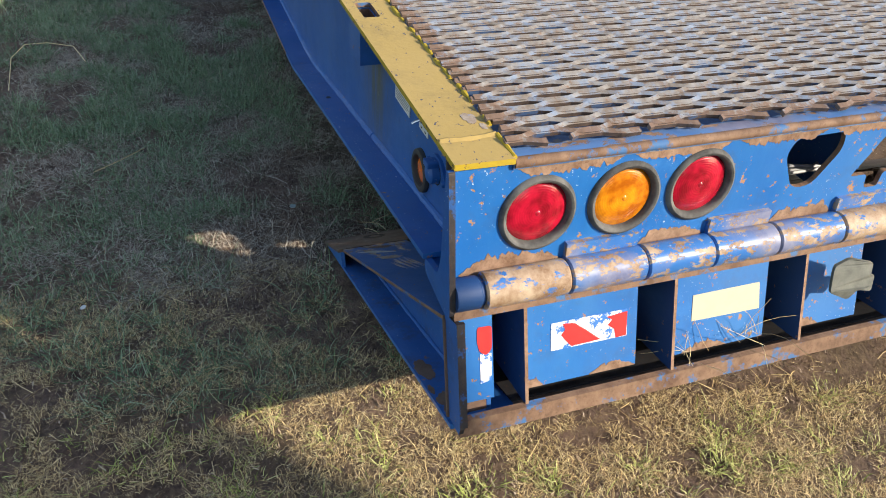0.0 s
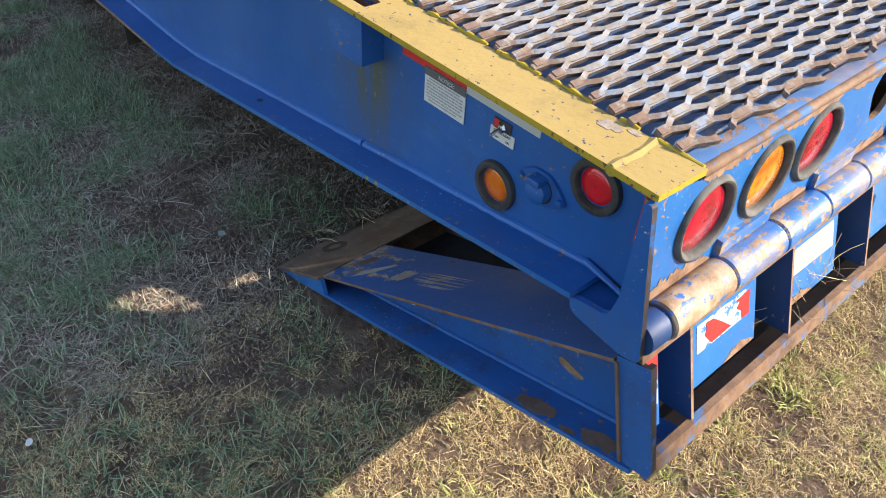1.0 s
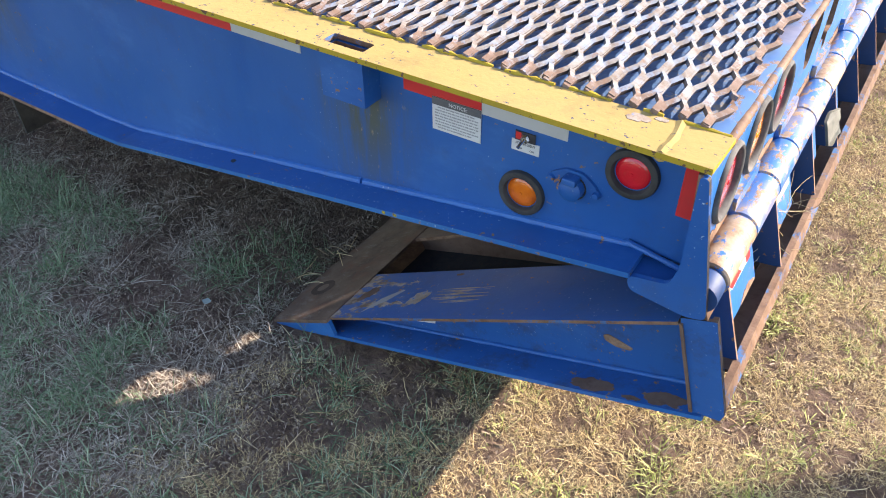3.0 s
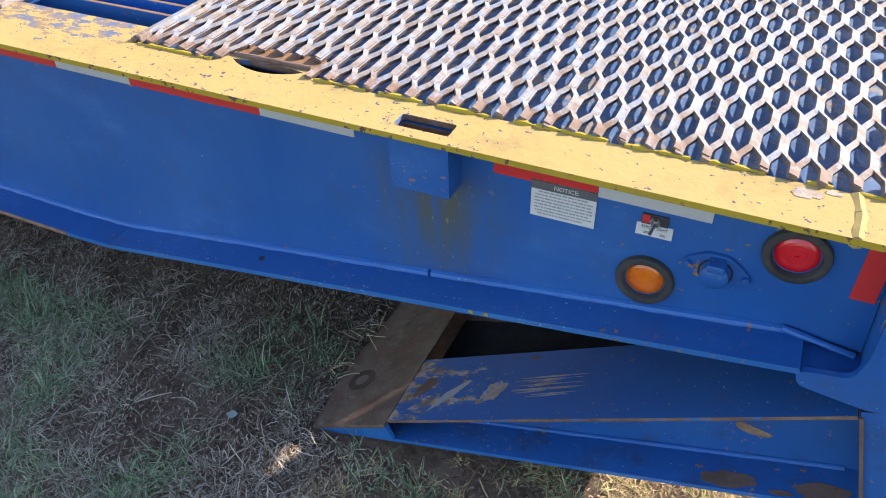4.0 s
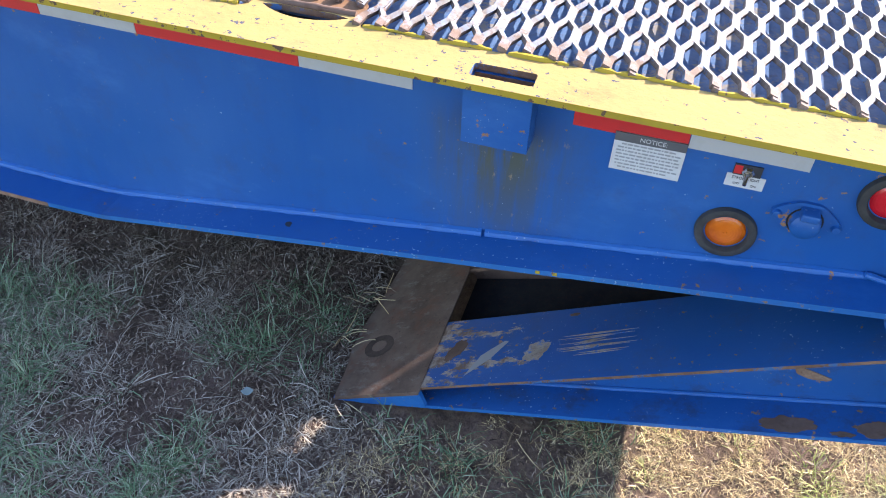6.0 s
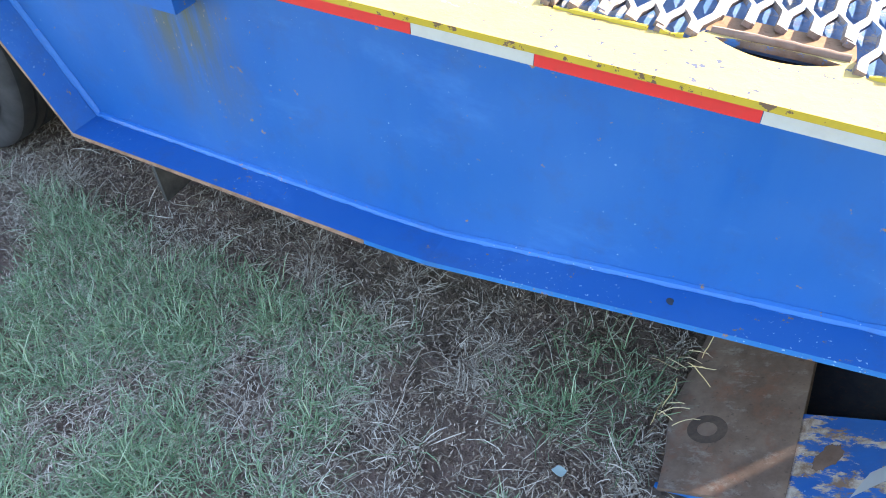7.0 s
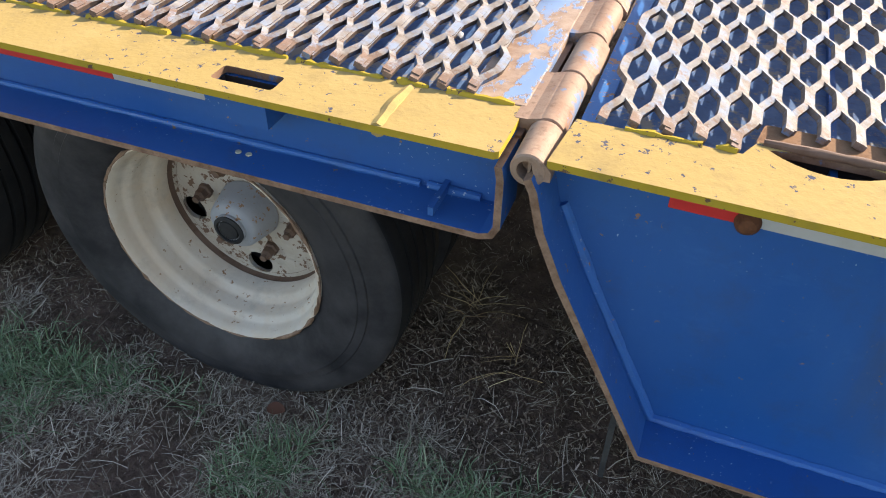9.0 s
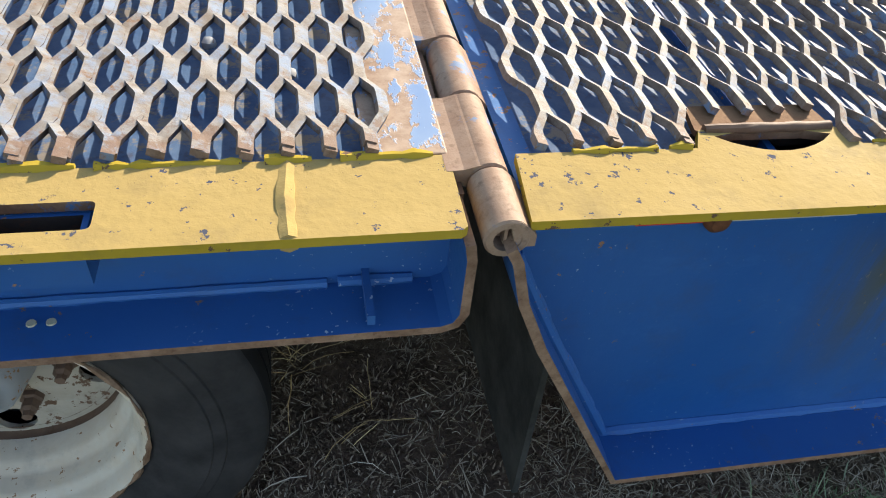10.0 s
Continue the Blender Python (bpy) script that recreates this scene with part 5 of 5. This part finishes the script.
# ---------- wheels ----------
def build_wheel():
    wheel = new("wheel")
    tagged(wheel, "dual truck wheel with white rusty rim")
    R = 0.397
    tyre = [(0.226, 0.000), (0.236, -0.010), (0.246, -0.016), (0.275, -0.030), (0.300, -0.036), (0.318, -0.0355), (0.320, -0.033), (0.336, -0.031), (0.338, -0.028), (0.354, -0.027), (0.374, -0.023), (0.388, -0.016), (0.394, -0.008), (0.3965, 0.004)]
    for g in (0.034, 0.070, 0.106, 0.142):
        tyre += [(R, g - 0.006), (R - 0.013, g - 0.005), (R - 0.013, g + 0.003), (R, g + 0.004)]
    tyre += [(0.392, 0.176), (0.366, 0.200), (0.330, 0.212), (0.300, 0.214), (0.260, 0.198), (0.226, 0.180)]
    for s in (0.0, 0.262):
        bm = bmesh.new()
        lathe(bm, [(a, b + s) for a, b in tyre], 72)
        for f in bm.faces:
            c = f.calc_center_median()
            if math.hypot(c.x, c.z) > 0.378 and c.y > s - 0.004:
                f.material_index = 1
        part("tyre", bm, [tyre_rubber, shaded_tread], wheel, "worn black truck tyre", True)
    rim = [(0.224, 0.006), (0.230, 0.000), (0.234, -0.008), (0.233, -0.014), (0.229, -0.015), (0.225, -0.010), (0.221, 0.000), (0.219, 0.012), (0.216, 0.018), (0.209, 0.024), (0.206, 0.032), (0.205, 0.056), (0.202, 0.064), (0.192, 0.072), (0.188, 0.080), (0.187, 0.118)]
    bm = bmesh.new()
    lathe(bm, rim, 72)
    part("rim", bm, white_rim, wheel, "white painted rim with rusty edge", True)
    bm = bmesh.new()
    rng = random.Random(2)
    edge = [(0.2325 * math.cos(a), -0.0135 + rng.uniform(-0.001, 0.001), 0.2325 * math.sin(a)) for a in (2 * math.pi * k / 90 for k in range(91))]
    tube(bm, edge, 0.0032, 5, 0.7, 4)
    part("rim_edge", bm, rust_edge, wheel, smooth=True)
    bm = bmesh.new()
    lathe(bm, [(0.1868, 0.114), (0.1866, 0.124), (0.183, 0.131), (0.174, 0.1275)], 60)
    part("dust_ring", bm, rust_plate, wheel, "brown dust in the rim's groove", True)
    # disc with hand holes
    bm = bmesh.new()
    n_hole = 5
    holes = []
    for k in range(n_hole):
        a = 2 * math.pi * k / n_hole + radians(-91)
        holes.append([(0.151 * math.cos(a) + 0.030 * math.cos(b), 0.151 * math.sin(a) + 0.030 * math.sin(b)) for b in (2 * math.pi * q / 14 for q in range(14))])
    slab(bm, ring((0, 0), 0.1885, 48), 0.128, 0.138, lambda x, z, t: (x, t - 0.10 * max(0.0, 0.150 - math.hypot(x, z)), z), holes)
    part("disc", bm, dusty_rim, wheel, "dusty rusting wheel disc")
    bm = bmesh.new()
    lathe(bm, [(0.0, 0.050), (0.030, 0.050), (0.033, 0.053), (0.033, 0.058), (0.046, 0.060), (0.053, 0.066), (0.058, 0.085), (0.066, 0.125)], 36)
    part("hub", bm, hub_metal, wheel, "grey wheel hub", True)
    bm = bmesh.new()
    lathe(bm, [(0.0, 0.046), (0.020, 0.046), (0.022, 0.050), (0.0325, 0.050), (0.033, 0.047), (0.026, 0.044), (0.024, 0.048)], 28)
    part("hub_cap", bm, black_rubber, wheel, "black rubber hub cap", True)
    for k in range(6):
        a = 2 * math.pi * (k + 0.84) / 6
        bm = bmesh.new()
        lathe(bm, [(0.0, 0.088), (0.008, 0.088), (0.0085, 0.096), (0.013, 0.102), (0.013, 0.116), (0.017, 0.119), (0.017, 0.130)], 6)
        moved(bm, Matrix.Translation((0.103 * math.cos(a), 0, 0.103 * math.sin(a))))
        part("lug_nut", bm, rust_plate, wheel)
    bm = bmesh.new()
    lathe(bm, [(0.0, 0.16), (0.06, 0.16), (0.19, 0.17), (0.20, 0.44), (0.0, 0.45)], 36)
    part("brake_drum", bm, black_rubber, wheel, smooth=True)
    return wheel


wheel = build_wheel()
wheel.parent = bed
wheel.location = (-2.955, 0.109, 0.316)
wheel.scale = (0.953, 0.953, 0.953)
for x, y in ((-3.87, 0.109), (-4.78, 0.109)):
    w = copy_thing(wheel, Matrix.Translation((x, y, 0.316)) @ Matrix.Rotation(radians(25), 4, "Y"))
bm = bmesh.new()
tube(bm, [(-2.955, 0.3, 0.316), (-2.955, WIDE - 0.3, 0.316)], 0.06, 14)
part("axle", bm, black_rubber, bed, smooth=True)
bm = bmesh.new()
tube(bm, [(-3.87, 0.3, 0.316), (-3.87, WIDE - 0.3, 0.316)], 0.06, 14)
part("axle", bm, black_rubber, bed, smooth=True)

# ---------- shed: unseen stand-in for an unknown caster beyond the trailer, added to shade the ground ---
back = Vector((SUN.x, SUN.y, 0)).normalized()
side = Vector((back.y, -back.x, 0))
A = side * 0.077 + back * 6.5
bm = bmesh.new()
quad = [A, A + side * 5, A + side * 5 + back * 3, A + back * 3]
slab(bm, [(p.x, p.y) for p in quad], -0.05, 4.6, flat_z)
part("shed", bm, hub_metal)
tagged(bpy.data.objects["shed"], "plain grey block beyond the trailer, unseen, added to cast shade", "shed")


# ---------- small things on the ground and on the trailer ----------
def sprig(name, base, count, length, seed, material, label_text, category, lean=0.6, thick=0.0009):
    """A handful of thin bent stalks that grow from one spot, in one mesh."""
    rng = random.Random(seed)
    bm = bmesh.new()
    for _ in range(count):
        a, l, t = rng.uniform(0, 2 * math.pi), length * rng.uniform(0.5, 1.1), lean * rng.uniform(0.5, 1.4)
        p = Vector(base) + Vector((rng.uniform(-0.02, 0.02), rng.uniform(-0.03, 0.03), 0))
        d = Vector((math.cos(a) * math.sin(t), math.sin(a) * math.sin(t), math.cos(t)))
        pts = [p]
        for s in range(4):
            d = (d + Vector((rng.uniform(-0.25, 0.25), rng.uniform(-0.25, 0.25), -0.12))).normalized()
            pts.append(pts[-1] + d * l / 4)
        tube(bm, pts, thick, 4, 0.2, 1)
    ob = part(name, bm, material, smooth=True)
    return tagged(ob, label_text, category, "", "stuff")


sprig("dry_weed", (0.085, 0.545, 0.335), 12, 0.14, 5, straw, "dry straw weed caught in the ramp's end", "weed", 0.9, 0.0005)
sprig("dry_weed", (0.090, 0.420, 0.330), 7, 0.11, 9, straw, "dry straw weed caught in the ramp's end", "weed", 1.1, 0.0005)
sprig("dry_weed", (-0.945, 0.06, 0.0), 7, 0.06, 14, straw, "pale dry weed at the ramp's toe", "weed", 1.1)
sprig("dry_weed", (-0.93, 0.20, 0.0), 8, 0.075, 15, straw, "pale dry weed at the ramp's toe", "weed", 1.0)
sprig("dry_weed", (-2.55, 0.42, 0.0), 14, 0.13, 16, straw, "pale dry weed beside a tyre", "weed", 1.2, 0.0007)
sprig("dry_weed", (-2.42, 0.30, 0.0), 10, 0.10, 17, straw, "pale dry weed beside a tyre", "weed", 1.3, 0.0007)

for k, pts in enumerate([[(-2.083, -1.011, 0.03), (-2.389, -1.031, 0.035), (-2.517, -0.991, 0.04), (-2.52, -0.906, 0.04), (-2.475, -0.806, 0.035), (-2.336, -0.758, 0.02)], [(-1.414, -0.708, 0.02), (-1.457, -0.625, 0.03), (-1.541, -0.554, 0.02)]]):
    bm = bmesh.new()
    tube(bm, along(pts, 0.03), 0.0016, 5, 0.15, k)
    tagged(part("grass_stem", bm, straw, smooth=True), "long dry grass stem lying on the lawn", "stem")


def scrap(name, at, size, material, label_text, category, seed):
    rng = random.Random(seed)
    pts = [(at[0] + size * rng.uniform(0.6, 1.0) * math.cos(a), at[1] + size * 0.7 * rng.uniform(0.6, 1.0) * math.sin(a)) for a in (2 * math.pi * k / 9 for k in range(9))]
    bm = bmesh.new()
    slab(bm, rounded(pts, 0.004, 2), 0.0, 0.0012, lambda x, y, t: (x, y, at[2] + t + 0.12 * (x - at[0]) + 6 * (y - at[1]) ** 2))
    return tagged(part(name, bm, material), label_text, category)


leaf_blue = plain("pale_leaf", (0.27, 0.34, 0.33), 0.6, 0.0, (0.22, 0.26, 0.22))
scrap("leaf", (-1.075, -0.140, 0.016), 0.017, leaf_blue, "pale blue-green dead leaf on soil", "leaf", 1)
leaf_brown = plain("brown_leaf", (0.15, 0.06, 0.035), 0.7, 0.0, (0.08, 0.04, 0.025))
scrap("leaf", (-2.831, 0.028, -0.010), 0.026, leaf_brown, "curled brown dead leaf beside a tyre", "leaf", 6)
scrap("paper_scrap", (-0.740, -0.716, 0.020), 0.012, label_white, "small white paper scrap on dry grass", "scrap", 4)


def stone(at, r, seed):
    rng = random.Random(seed)
    bm = bmesh.new()
    bmesh.ops.create_icosphere(bm, subdivisions=2, radius=r)
    for v in bm.verts:
        v.co *= 1 + rng.uniform(-0.16, 0.16)
        v.co.z *= 0.75
    moved(bm, Matrix.Translation(at))
    return tagged(part("stone", bm, hub_metal, smooth=True), "small grey stone caught in the deck grating", "stone")


stone((-2.606, 0.255, 0.767), 0.008, 1)
stone((-2.523, 0.190, 0.767), 0.007, 2)
